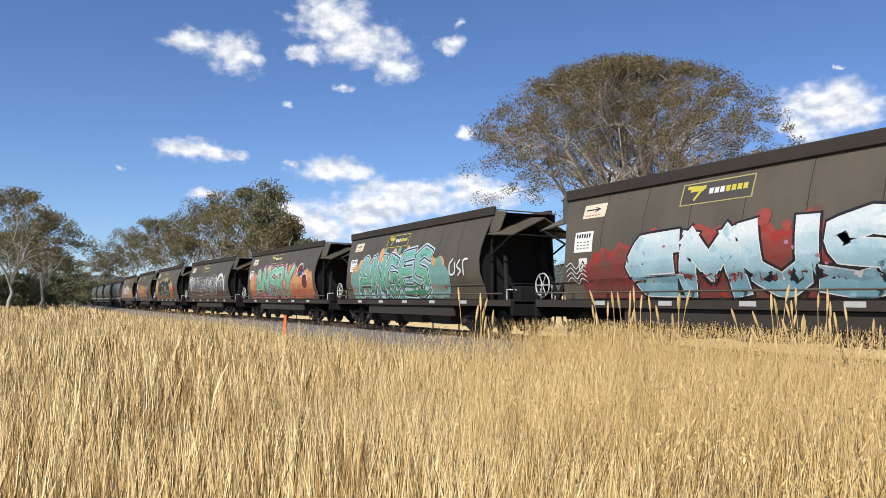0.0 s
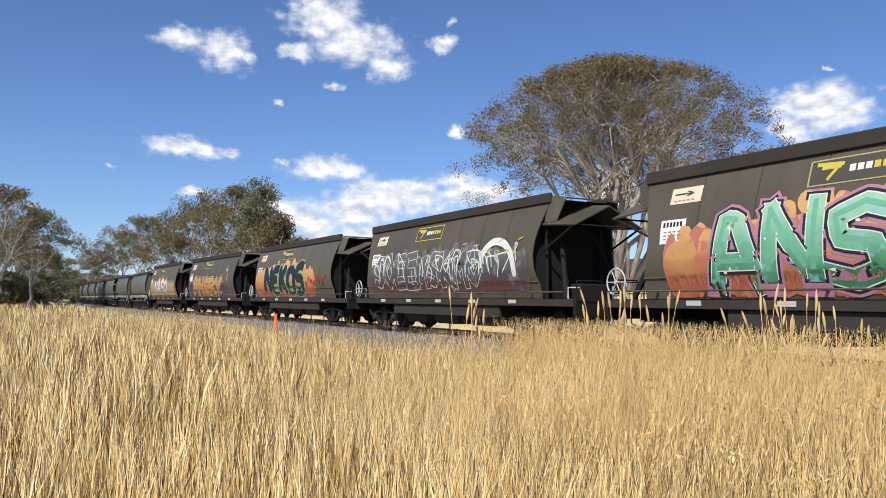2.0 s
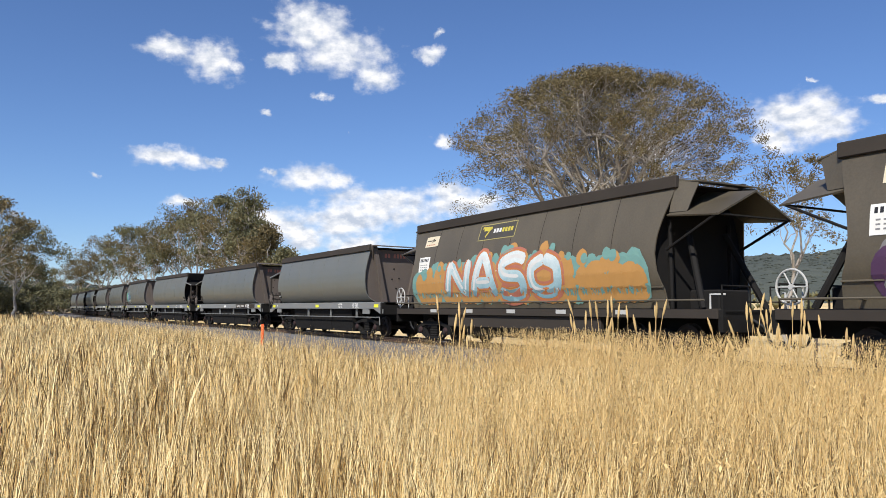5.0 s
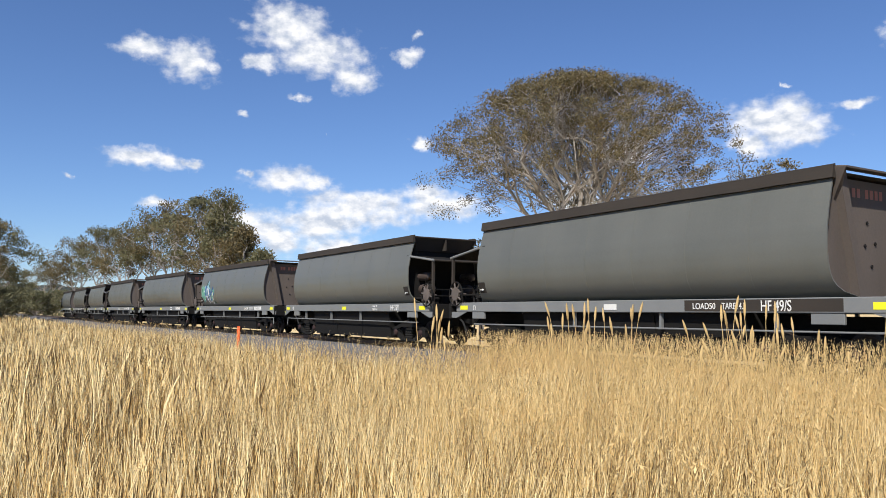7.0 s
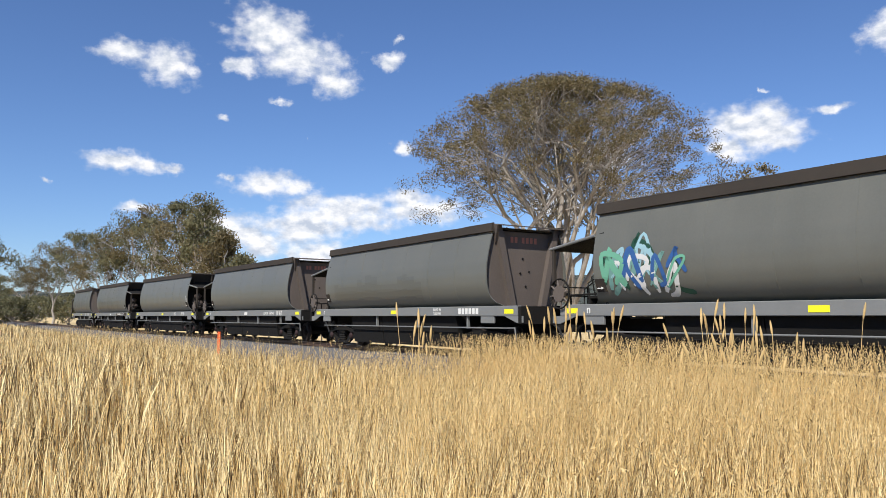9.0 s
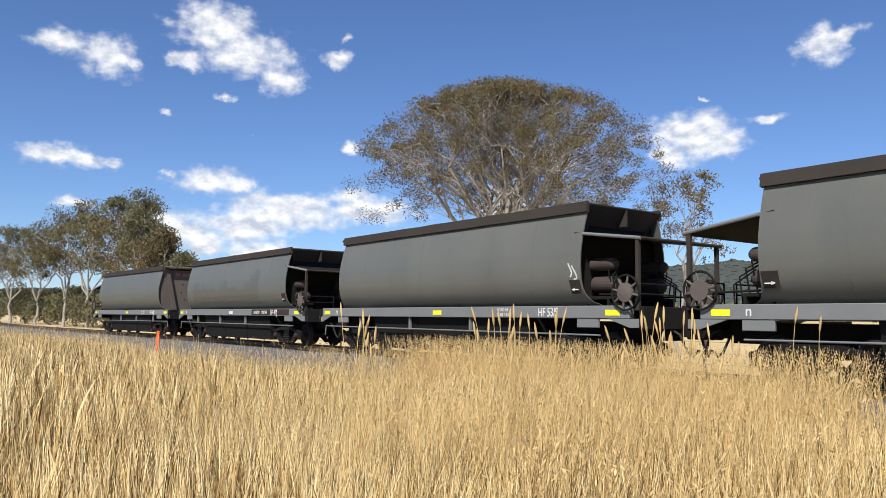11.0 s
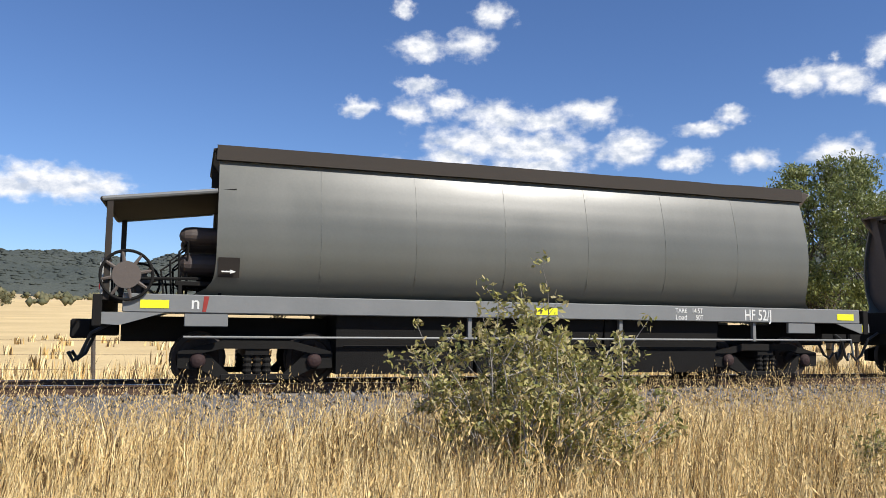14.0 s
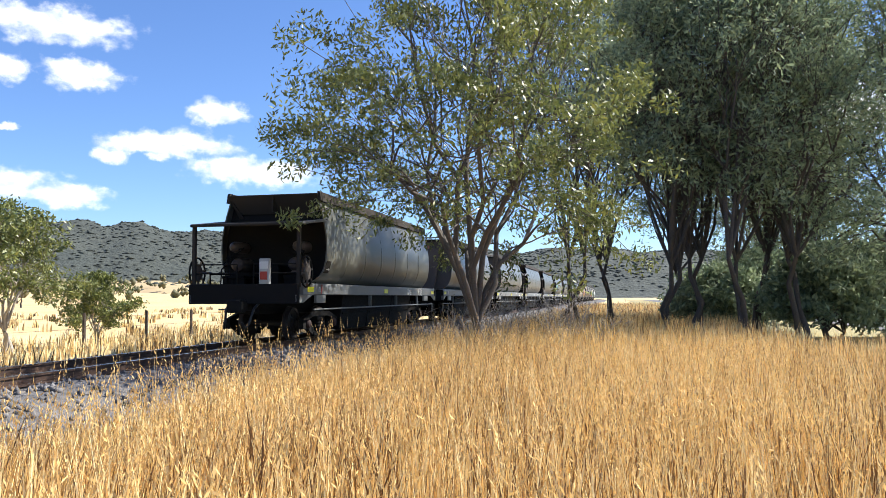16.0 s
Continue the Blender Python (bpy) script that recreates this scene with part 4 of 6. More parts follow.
def sill_marks(wagon, turned, number, panel):
    """White stencils on the near sill of a grey wagon, in its own space."""
    k = -1 if turned else 1
    y = -k * 1.2835
    B = GREY_BASE

    def put(body, size, x, z, wide=1.0):
        letters(wagon, body, size, k * x, y, B + z, turned, WHITE, wide)
    if panel:
        bm = bmesh.new()
        x0, x1 = sorted((k * 2.1, k * 5.4))
        y0, y1 = sorted((-k * 1.279, -k * 1.2815))
        box(bm, x0, x1, y0, y1, B - 0.235, B - 0.02)
        part("number_panel", bm, HF_LIP, wagon, "dark painted panel on the sill")
    if number:
        put(number, 0.27, 3.84, -0.225, 0.72)
    put("OPEN", 0.075, -5.12, 0.42)
    return put


def spray(points, mat, wagon, profile, base, side, lift, name="paint"):
    """Rounded blobs of spray paint that follow the side sheet: each (x, h, radius x, radius z)."""
    bm = bmesh.new()
    for order, (x, h, rx, rz) in enumerate(points):
        rings = [[(x, h)]]
        seg = 16
        for q in (0.17, 0.34, 0.5, 0.67, 0.84, 1.0):
            ring = []
            for k in range(seg):
                a = 2 * math.pi * k / seg
                j = 1 + 0.16 * noise.noise((x * 3 + math.cos(a) * 1.3, h * 3 + math.sin(a) * 1.3, rx))
                ring.append((x + rx * q * j * math.cos(a), h + rz * q * j * math.sin(a)))
            rings.append(ring)
        made = [[surface(bm, u, v, profile, base, side, lift + 0.0001 * order) for u, v in ring] for ring in rings]
        for k in range(seg):
            bm.faces.new((made[0][0], made[1][k], made[1][(k + 1) % seg]))
            for a, b in zip(made[1:], made[2:]):
                bm.faces.new((a[k], b[k], b[(k + 1) % seg], a[(k + 1) % seg]))
    bmesh.ops.recalc_face_normals(bm, faces=bm.faces[:])
    return tagged(part(name, bm, mat, wagon), kind="stuff")


def surface(bm, u, v, profile, base, side, lift):
    v = min(max(v, 0.12), profile[-1][0] - 0.02)
    return bm.verts.new((u, side * (half_width(profile, v) + 0.003 + lift * 0.55), base + v))


def angular(lines, mat, wagon, profile, base, side, lift, name="paint"):
    """The same lines with straight legs and sharp corners."""
    return strokes(lines, mat, wagon, profile, base, side, lift, name, True)


def strokes(lines, mat, wagon, profile, base, side, lift, name="paint", straight=False):
    """Broad brush lines: each (half thickness, [(x, h), ...]) smoothed and laid on the side sheet."""
    bm = bmesh.new()
    for order, (r, pts) in enumerate(lines):
        p = [Vector(q) for q in pts]
        if straight:
            p = [a.lerp(b, q / 6) for a, b in zip(p, p[1:]) for q in range(6)] + [p[-1]]
        elif len(p) > 2:
            fine = []
            for i in range(len(p) - 1):
                a, b, c, d = p[max(i - 1, 0)], p[i], p[i + 1], p[min(i + 2, len(p) - 1)]
                for s in range(5):
                    t = s / 5
                    fine.append(0.5 * ((2 * b) + (c - a) * t + (2 * a - 5 * b + 4 * c - d) * t * t + (3 * b - a - 3 * c + d) * t ** 3))
            p = fine + [p[-1]]
        else:
            p = [p[0].lerp(p[1], k / 6) for k in range(7)]
        prev = None
        for i, q in enumerate(p):
            d = (p[min(i + 1, len(p) - 1)] - p[max(i - 1, 0)]).normalized()
            nrm = Vector((-d.y, d.x))
            end = (1.0 if straight else 0.55) if i in (0, len(p) - 1) else 1.0
            if straight:
                q = q + d * r * (-0.8 if i == 0 else 0.8 if i == len(p) - 1 else 0.0)
            ring = [surface(bm, *(q + nrm * (r * end * e)), profile, base, side, lift + 0.00015 * order) for e in (-1, -0.33, 0.33, 1)]
            if prev:
                for k in range(3):
                    bm.faces.new((prev[k], prev[k + 1], ring[k + 1], ring[k]))
            prev = ring
    bmesh.ops.recalc_face_normals(bm, faces=bm.faces[:])
    return tagged(part(name, bm, mat, wagon), kind="stuff")


def wild_letters(seed, count, x0, x1, h0, h1):
    """Made-up interlocking letter shapes, unreadable, as centre lines."""
    rng = random.Random(seed)
    out = []
    w = (x1 - x0) / count
    for i in range(count):
        a, b = x0 + w * (i + 0.08), x0 + w * (i + 0.92)
        m, mid = (a + b) / 2, (h0 + h1) / 2
        lift = rng.uniform(-0.08, 0.1)
        kind = rng.randrange(6)
        lo, hi = h0 + rng.uniform(0, 0.08), h1 + lift
        if kind == 0:
            out += [[(a, lo), (a + w * 0.15, hi), (m, mid), (b - w * 0.1, hi), (b, lo)]]
        elif kind == 1:
            out += [[(b, hi), (m, hi + 0.04), (a, mid + 0.12), (m, mid), (b, mid - 0.15), (m, lo), (a, lo + 0.08)]]
        elif kind == 2:
            out += [[(a, hi), (a + w * 0.1, lo)], [(b, hi), (a + w * 0.15, mid)], [(a + w * 0.2, mid), (b, lo - 0.04)]]
        elif kind == 3:
            out += [[(m, hi), (a, mid), (m, lo), (b, mid), (m, hi)]]
        elif kind == 4:
            out += [[(b, hi), (a + w * 0.1, hi - 0.05), (a, mid), (a + w * 0.1, lo), (b, lo + 0.03)], [(a, mid), (b - w * 0.15, mid)]]
        else:
            out += [[(a, hi), (a, mid), (m, lo), (b, mid), (b, hi)]]
    return out


# centre lines of broad sprayed capitals in a unit cell
SPRAYED = {
    "A": [[(0, 0), (0.35, 1), (0.62, 0.96), (1, 0)], [(0.2, 0.36), (0.8, 0.36)]],
    "N": [[(0, 0), (0.1, 1)], [(0.1, 1), (0.9, 0.05)], [(0.9, 0), (1, 1.04)]],
    "S": [[(1, 0.92), (0.6, 1.02), (0.1, 0.86), (0.2, 0.56), (0.8, 0.48), (0.92, 0.14), (0.45, 0), (0, 0.1)]],
    "R": [[(0.1, 0), (0.08, 1)], [(0.08, 0.97), (0.7, 1), (0.85, 0.72), (0.5, 0.5), (0.2, 0.48)], [(0.45, 0.48), (1, 0)]],
    "Y": [[(0, 1), (0.5, 0.46), (1.1, 1.08)], [(0.5, 0.46), (0.42, -0.02)]],
    "E": [[(1, 0.98), (0.3, 0.94), (0.04, 0.5), (0.3, 0.06), (1, 0.04)], [(0.1, 0.52), (0.85, 0.54)]],
    "M": [[(0, 0), (0.12, 1)], [(0.12, 1), (0.5, 0.4)], [(0.5, 0.4), (0.88, 1)], [(0.88, 1), (1, 0)]],
    "U": [[(0.02, 1), (0.06, 0.3), (0.5, 0), (0.92, 0.3), (0.98, 1)]],
    "K": [[(0.06, 0), (0.1, 1.05)], [(0.95, 1), (0.2, 0.5)], [(0.3, 0.54), (1, 0)]],
    "O": [[(0.5, 0.98), (0.05, 0.72), (0.1, 0.18), (0.5, 0.02), (0.92, 0.2), (0.92, 0.75), (0.5, 0.98)]],
    "G": [[(0.95, 0.88), (0.5, 1), (0.06, 0.66), (0.12, 0.2), (0.55, 0), (0.95, 0.2), (0.92, 0.46), (0.55, 0.46)]],
    "C": [[(0.95, 0.88), (0.5, 1), (0.06, 0.66), (0.12, 0.2), (0.55, 0), (0.95, 0.12)]],
}


def word_lines(word, seed, x0, x1, h0, h1):
    rng = random.Random(seed)
    out, w = [], (x1 - x0) / len(word)
    for i, ch in enumerate(word):
        a, lo, hi, tilt = x0 + w * (i + 0.12), h0 + rng.uniform(-0.03, 0.06), h1 + rng.uniform(-0.08, 0.1), rng.uniform(-0.12, 0.12)
        for ln in SPRAYED[ch]:
            out.append([(a + w * 0.82 * u + tilt * (v - 0.5), lo + (hi - lo) * v) for u, v in ln])
    return out


def graffiti(wagon, turned, seed, count, x0, x1, h0, h1, fill, outline, backs, halo=None, thick=0.11, accents=("white",), wide=None, word="", lay=None, border=0.05, rim=""):
    """A painted piece on the near side of a brown wagon."""
    k = -1 if turned else 1
    side = -k
    pr, B = BROWN_PROFILE, BROWN_BASE
    rng = random.Random(seed)
    for j, colour in enumerate(backs):
        blobs = []
        b0, b1 = wide or (x0 - 0.35, x1 + 0.35)
        for i in range(38):
            u = b0 + (b1 - b0) * (i + rng.random()) / 38
            edge = 0.62 + 0.38 * math.sin(math.pi * min(max((u - b0) / (b1 - b0), 0), 1))
            top = h0 + (h1 - h0) * (0.55 + 0.55 * edge) * rng.uniform(0.8, 1.08) - 0.10 * j
            blobs.append((k * u, (h0 + top) / 2 - 0.1, rng.uniform(0.22, 0.42), max((top - h0) / 2 + 0.12, 0.1)))
        spray(blobs, PAINTS[colour], wagon, pr, B, side, 0.014 + 0.0045 * j)
    for j, colour in enumerate((backs[-1], backs[0])):
        tops = []
        for i in range(14):
            u = b0 + 0.3 + (b1 - b0 - 0.6) * (i + rng.random()) / 14
            r = rng.uniform(0.09, 0.22)
            tops.append((k * u, h0 + (h1 - h0) * (0.72 + 0.42 * math.sin(math.pi * (u - b0) / (b1 - b0))) * rng.uniform(0.85, 1.1), r, r))
        spray(tops, PAINTS[colour], wagon, pr, B, side, 0.0275 + 0.002 * j)
    lines = word_lines(word, seed, x0, x1, h0, h1) if word else wild_letters(seed, count, x0, x1, h0, h1)
    flip = [[(k * u, v) for u, v in ln] for ln in lines]
    lay = lay or strokes
    if halo:
        lay([(thick + border + 0.055, ln) for ln in flip], PAINTS[halo], wagon, pr, B, side, 0.032)
    lay([(thick + border, ln) for ln in flip], PAINTS[outline], wagon, pr, B, side, 0.035)
    if rim:
        lay([(thick + 0.012, ln) for ln in flip], PAINTS[rim], wagon, pr, B, side, 0.0375)
    lay([(thick - (0.012 if rim else 0), ln) for ln in flip], PAINTS[fill[0]], wagon, pr, B, side, 0.040)
    if len(fill) > 1:
        lay([(thick * 0.3, [(u - 0.02, v + 0.02) for u, v in ln[: max(2, len(ln) // 2 + 1)]]) for ln in flip], PAINTS[fill[1]], wagon, pr, B, side, 0.0425)
    for c in accents:
        marks = []
        for i in range(10):
            u = x0 + (x1 - x0) * rng.random()
            v = h0 + (h1 - h0) * rng.random()
            marks.append((k * u, v, rng.uniform(0.02, 0.06), rng.uniform(0.02, 0.05)))
        spray(marks, PAINTS[c], wagon, pr, B, side, 0.044)


def brown_marks(wagon, turned, faded=0.0):
    """Arrow plate, data panel and the company panel, the last as plain shapes only."""
    k = -1 if turned else 1
    pr, B, side = BROWN_PROFILE, BROWN_BASE, -k

    def quad(x0, x1, h0, h1, mat, lift, name, label=""):
        bm = bmesh.new()
        rows = [[surface(bm, k * u, v, pr, B, side, lift) for u in (x0, x1)] for v in np.linspace(h0, h1, 4)]
        for a, b in zip(rows, rows[1:]):
            bm.faces.new((a[0], a[1], b[1], b[0]))
        bmesh.ops.recalc_face_normals(bm, faces=bm.faces[:])
        return part(name, bm, mat, wagon, label)
    quad(-5.05, -4.2, 2.08, 2.42, PAINTS["cream"], 0.012, "arrow_plate", "cream plate with a black arrow")
    quad(-4.95, -4.5, 2.27, 2.30, PAINTS["black"], 0.016, "arrow")
    strokes([(0.012, [(k * -4.62, 2.34), (k * -4.42, 2.285)]), (0.012, [(k * -4.62, 2.23), (k * -4.42, 2.285)])], PAINTS["black"], wagon, pr, B, side, 0.016, "arrow")
    for i in range(5):
        quad(-4.95 + 0.12 * i, -4.87 + 0.12 * i, 2.13, 2.16, PAINTS["salmon"], 0.016, "small_print")
    quad(-5.2, -4.5, 1.25, 1.75, WHITE, 0.012, "data_panel", "white data panel with small print")
    for i in range(6):
        quad(-5.13 + 0.095 * i, -5.07 + 0.095 * i, 1.60, 1.70, PAINTS["black"], 0.016, "small_print")
    for r in range(3):
        for i in range(4):
            quad(-5.1 + 0.13 * i, -5.02 + 0.13 * i, 1.33 + 0.075 * r, 1.36 + 0.075 * r, PAINTS["grey"], 0.016, "small_print")
    quad(-5.0, -4.68, 0.78, 1.1, WHITE, 0.012, "warning_sticker", "white sticker with a black triangle")
    strokes([(0.02, [(k * -4.95, 0.84), (k * -4.73, 0.84)]), (0.02, [(k * -4.95, 0.84), (k * -4.84, 1.04)]), (0.02, [(k * -4.73, 0.84), (k * -4.84, 1.04)])], PAINTS["black"], wagon, pr, B, side, 0.016, "triangle_mark")
    frame_p = PAINTS["yellow"] if not faded else PAINTS["dull_yellow"]
    quad(-1.75, 0.15, 2.05, 2.52, frame_p, 0.010, "company_panel", "dark company panel with a thin yellow border")
    quad(-1.715, 0.115, 2.075, 2.495, PAINTS["panel_brown"], 0.014, "panel_face")
    # plain wing shape and blocks in place of the mark
    angular([(0.035, [(k * -1.58, 2.43), (k * -1.12, 2.40)]), (0.032, [(k * -1.48, 2.36), (k * -1.16, 2.36)]), (0.03, [(k * -1.16, 2.40), (k * -1.36, 2.16)])], PAINTS["yellow"], wagon, pr, B, side, 0.018, "wing_mark")
    for i in range(7):
        quad(-0.98 + 0.145 * i, -0.87 + 0.145 * i, 2.24, 2.36, PAINTS["white"] if i < 3 else PAINTS["yellow"], 0.018, "block_mark")


# ---- the train ----
SPEED = 17.15
GREY_PITCH, BROWN_PITCH = 14.47, 15.5
CANOPY_AHEAD = {1, 2, 6}
grey_first, brown_first = grey_wagon(), brown_wagon()
TRAIN = []
for k in range(16):
    first = grey_first if k < 9 else brown_first
    ob = first if k in (0, 9) else copy_thing(first, pose(0, 0, 0))
    offset = GREY_PITCH * k if k < 9 else GREY_PITCH * 8 + (GREY_PITCH + BROWN_PITCH) / 2 + BROWN_PITCH * (k - 9)
    TRAIN.append((ob, offset, k in CANOPY_AHEAD))


def dress_train():
    numbers = {0: "HF 52/J", 1: "HF 47/J", 2: "HF 53/S", 3: "HF 45/F", 6: "HF 35/J", 7: "HF 49/S", 8: "HF 34/L"}
    for k in range(9):
        ob, _, turned = TRAIN[k]
        put = sill_marks(ob, turned, numbers.get(k, ""), k in (1, 7))
        if k == 0:
            put("TARE", 0.10, 2.42, -0.115)
            put("14.5T", 0.12, 2.75, -0.12, 0.8)
            put("Load", 0.12, 2.42, -0.235)
            put("50T", 0.12, 2.83, -0.235, 0.8)
        elif k in (1, 3, 7, 5):
            put("LOAD50", 0.165, 2.3, -0.19, 0.9)
            put("TARE14.5", 0.165, 3.0, -0.19, 0.8)
        else:
            put("LOAD 50", 0.10, 2.42, -0.11)
            put("TARE 14.5", 0.10, 2.42, -0.225)
        s = -1 if turned else 1
        if k in (1, 3, 7):
            bm = bmesh.new()
            y0, y1 = sorted((-s * 1.287, -s * 1.291))
            box(bm, -0.2, 0.2, y0, y1, GREY_BASE - 0.205, GREY_BASE - 0.08)
            part("white_reflector", bm, WHITE, ob, "white reflective strip")
        letters(ob, "n", 0.26, s * -5.52, -s * 1.2835, GREY_BASE - 0.2, turned)
        if k == 0:
            bm = bmesh.new()
            slab(bm, [(-5.36, -1.2835, GREY_BASE - 0.24), (-5.31, -1.2835, GREY_BASE - 0.24), (-5.27, -1.2835, GREY_BASE - 0.02), (-5.34, -1.2835, GREY_BASE - 0.02)], 0.004)
            part("red_dash", bm, PAINTS["red"], ob)
        if not numbers.get(k):
            s = -1 if turned else 1
            bm = bmesh.new()
            for i in range(6):
                x0, x1 = sorted((s * (3.75 + 0.17 * i), s * (3.87 + 0.17 * i)))
                y0, y1 = sorted((-s * 1.2815, -s * 1.285))
                box(bm, x0, x1, y0, y1, GREY_BASE - 0.21, GREY_BASE - 0.05)
            part("number_bars", bm, WHITE, ob)
    # touched-up patches on a few side sheets
    for k, seed in ((1, 3), (4, 7)):
        ob, _, turned = TRAIN[k]
        s = -1 if turned else 1
        rg = random.Random(seed)
        x, h1 = -4.4, 1.1
        for i in range(17):
            w = rg.uniform(0.2, 0.6)
            h1 = min(max(h1 + rg.uniform(-0.35, 0.35), 0.75), 1.5)
            bm = bmesh.new()
            rows = [[surface(bm, s * u, v, GREY_PROFILE, GREY_BASE, -s, 0.0035) for u in (x, x + w)] for v in np.linspace(0.14, h1, 9)]
            for a, b in zip(rows, rows[1:]):
                bm.faces.new((a[0], a[1], b[1], b[0]))
            bmesh.ops.recalc_face_normals(bm, faces=bm.faces[:])
            part("touched_up_patch", bm, HF_PATCH, ob)
            x += w
    # marker lamp unit on the last wagon
    last = TRAIN[0][0]
    bm = bmesh.new()
    box(bm, -6.78, -6.66, -0.62, -0.38, 1.25, 1.85, 0.02)
    unit = part("marker_unit", bm, PALE, last, "grey end-of-train marker box")
    bm = bmesh.new()
    box(bm, -6.80, -6.785, -0.58, -0.42, 1.38, 1.56)
    part("lens", bm, RED, unit, "dark red lens")
    bm = bmesh.new()
    box(bm, -6.795, -6.785, -0.60, -0.40, 1.62, 1.78)
    part("label_patch", bm, WHITE, unit)
    # blue and orange scrawl on one grey wagon
    ob, _, turned = TRAIN[5]
    s = -1 if turned else 1
    rw = random.Random(17)
    for i, c in enumerate(("dark_green", "sky_blue", "teal", "white", "blue", "mint")):
        made = []
        for j in range(4):
            u, v = rw.uniform(-4.9, -3.1), rw.uniform(0.15, 0.8)
            made.append((rw.uniform(0.03, 0.07), [(s * u, v), (s * (u + rw.uniform(-0.2, 0.4)), v + rw.uniform(0.3, 0.7)), (s * (u + rw.uniform(0.1, 0.6)), v + rw.uniform(0.0, 0.5)), (s * (u + rw.uniform(0, 0.7)), v - 0.1)]))
        strokes(made, PAINTS[c], ob, GREY_PROFILE, GREY_BASE, -s, 0.006 + 0.003 * i)
    ob, _, turned = TRAIN[2]
    s = -1 if turned else 1
    strokes([(0.02, [(s * 4.85, 0.9), (s * 4.95, 0.7), (s * 4.9, 0.6)]), (0.02, [(s * 4.95, 0.85), (s * 5.1, 0.6), (s * 5.0, 0.55)])], PAINTS["white"], ob, GREY_PROFILE, GREY_BASE, -s, 0.006)
    # painted brown wagons
    for k in range(9, 16):
        brown_marks(TRAIN[k][0], False, k % 2)
    g = lambda k: TRAIN[k][0]
    graffiti(g(9), False, 11, 5, -3.4, 2.4, 0.45, 1.45, ("ice_fade", "white"), "orange", ("teal", "teal", "tan"), "salmon", 0.16, ("white",), (-5.3, 5.2), "NASO")
    graffiti(g(10), False, 23, 6, -4.2, 3.0, 0.40, 1.30, ("amber_fade", "tan"), "purple", ("grey", "purple"), "yellow", 0.15, ("white",), (-4.9, 3.7), "ANGRY", angular)
    graffiti(g(11), False, 35, 5, -3.9, 2.2, 0.36, 1.62, ("black",), "dark_green", ("amber_fade", "amber_fade"), "mint", 0.20, ("mint",), (-5.3, 3.4), "NEKOS", strokes, 0.03)
    graffiti(g(12), False, 41, 9, -4.8, 3.0, 0.50, 1.50, ("soot_fade",), "white", ("soot_fade", "soot_fade"), None, 0.13, ("sky_blue",), (-5.2, 5.2), "", angular, 0.024)
    graffiti(g(13), False, 57, 6, -3.9, 2.4, 0.36, 1.62, ("leaf_fade", "mint"), "black", ("amber_fade", "salmon", "amber_fade"), "pink", 0.17, ("white", "pink"), (-4.9, 5.2), "ANSRY", angular, 0.065, "white")
    graffiti(g(14), False, 63, 6, -4.1, 2.3, 0.34, 1.66, ("lagoon_fade", "mint"), "black", ("amber_fade", "teal"), "pale_blue", 0.17, ("pink", "purple"), (-4.8, 3.4), "ANGES", angular, 0.065, "white")
    graffiti(g(15), False, 77, 5, -3.3, 4.9, 0.30, 1.36, ("ice_fade",), "black", ("ember_fade", "red", "ember_fade"), None, 0.23, ("pink",), (-4.6, 5.6), "EMUSE", angular, 0.065, "white")
    # the hooded shape at the end of the scrawled wagon, as plain arcs
    strokes([(0.11, [(2.95, 1.0), (3.1, 1.45), (3.6, 1.72), (4.2, 1.62), (4.6, 1.25), (4.75, 0.7)])], PAINTS["white"], g(12), BROWN_PROFILE, BROWN_BASE, -1, 0.050)
    spray([(3.75, 1.15, 0.45, 0.42)], PAINTS["soot_fade"], g(12), BROWN_PROFILE, BROWN_BASE, -1, 0.046)
    # loose white frames, blue drips and yellow ticks on the scrawled wagon
    rd = random.Random(8)
    def loose(n, lo, hi, width):
        made = []
        for i in range(n):
            u, v = rd.uniform(-4.9, 4.9), rd.uniform(lo, hi)
            made.append((width, [(u, v), (u + rd.uniform(-0.25, 0.3), v + rd.uniform(0.2, 0.45)), (u + rd.uniform(0.1, 0.6), v + rd.uniform(0.1, 0.4)), (u + rd.uniform(0.1, 0.5), v - rd.uniform(0.05, 0.3))]))
        return made
    strokes(loose(26, 0.75, 1.35, 0.022), PAINTS["white"], g(12), BROWN_PROFILE, BROWN_BASE, -1, 0.048)
    strokes([(0.03, [(u, v), (u + 0.05, v - rd.uniform(0.2, 0.4))]) for u, v in [(rd.uniform(-4.6, 4.6), rd.uniform(0.9, 1.5)) for i in range(22)]], PAINTS["sky_blue"], g(12), BROWN_PROFILE, BROWN_BASE, -1, 0.053)
    strokes([(0.016, [(u - 0.12, v), (u + 0.12, v + rd.uniform(-0.2, 0.2))]) for u, v in [(rd.uniform(-5.0, 5.0), rd.uniform(1.1, 1.75)) for i in range(18)]], PAINTS["yellow"], g(12), BROWN_PROFILE, BROWN_BASE, -1, 0.058)
    # extra marks: bubbles and scrawls beside the pieces
    spray([(3.6, 1.5, 0.35, 0.3), (4.3, 1.0, 0.4, 0.35)], PAINTS["maroon"], g(13), BROWN_PROFILE, BROWN_BASE, -1, 0.046)
    strokes([(0.03, [(3.1, 1.3), (3.3, 1.75), (3.8, 1.85), (4.0, 1.45), (3.7, 1.2)]), (0.03, [(3.8, 0.85), (4.0, 1.3), (4.5, 1.3), (4.75, 0.8)])], PAINTS["white"], g(13), BROWN_PROFILE, BROWN_BASE, -1, 0.048)
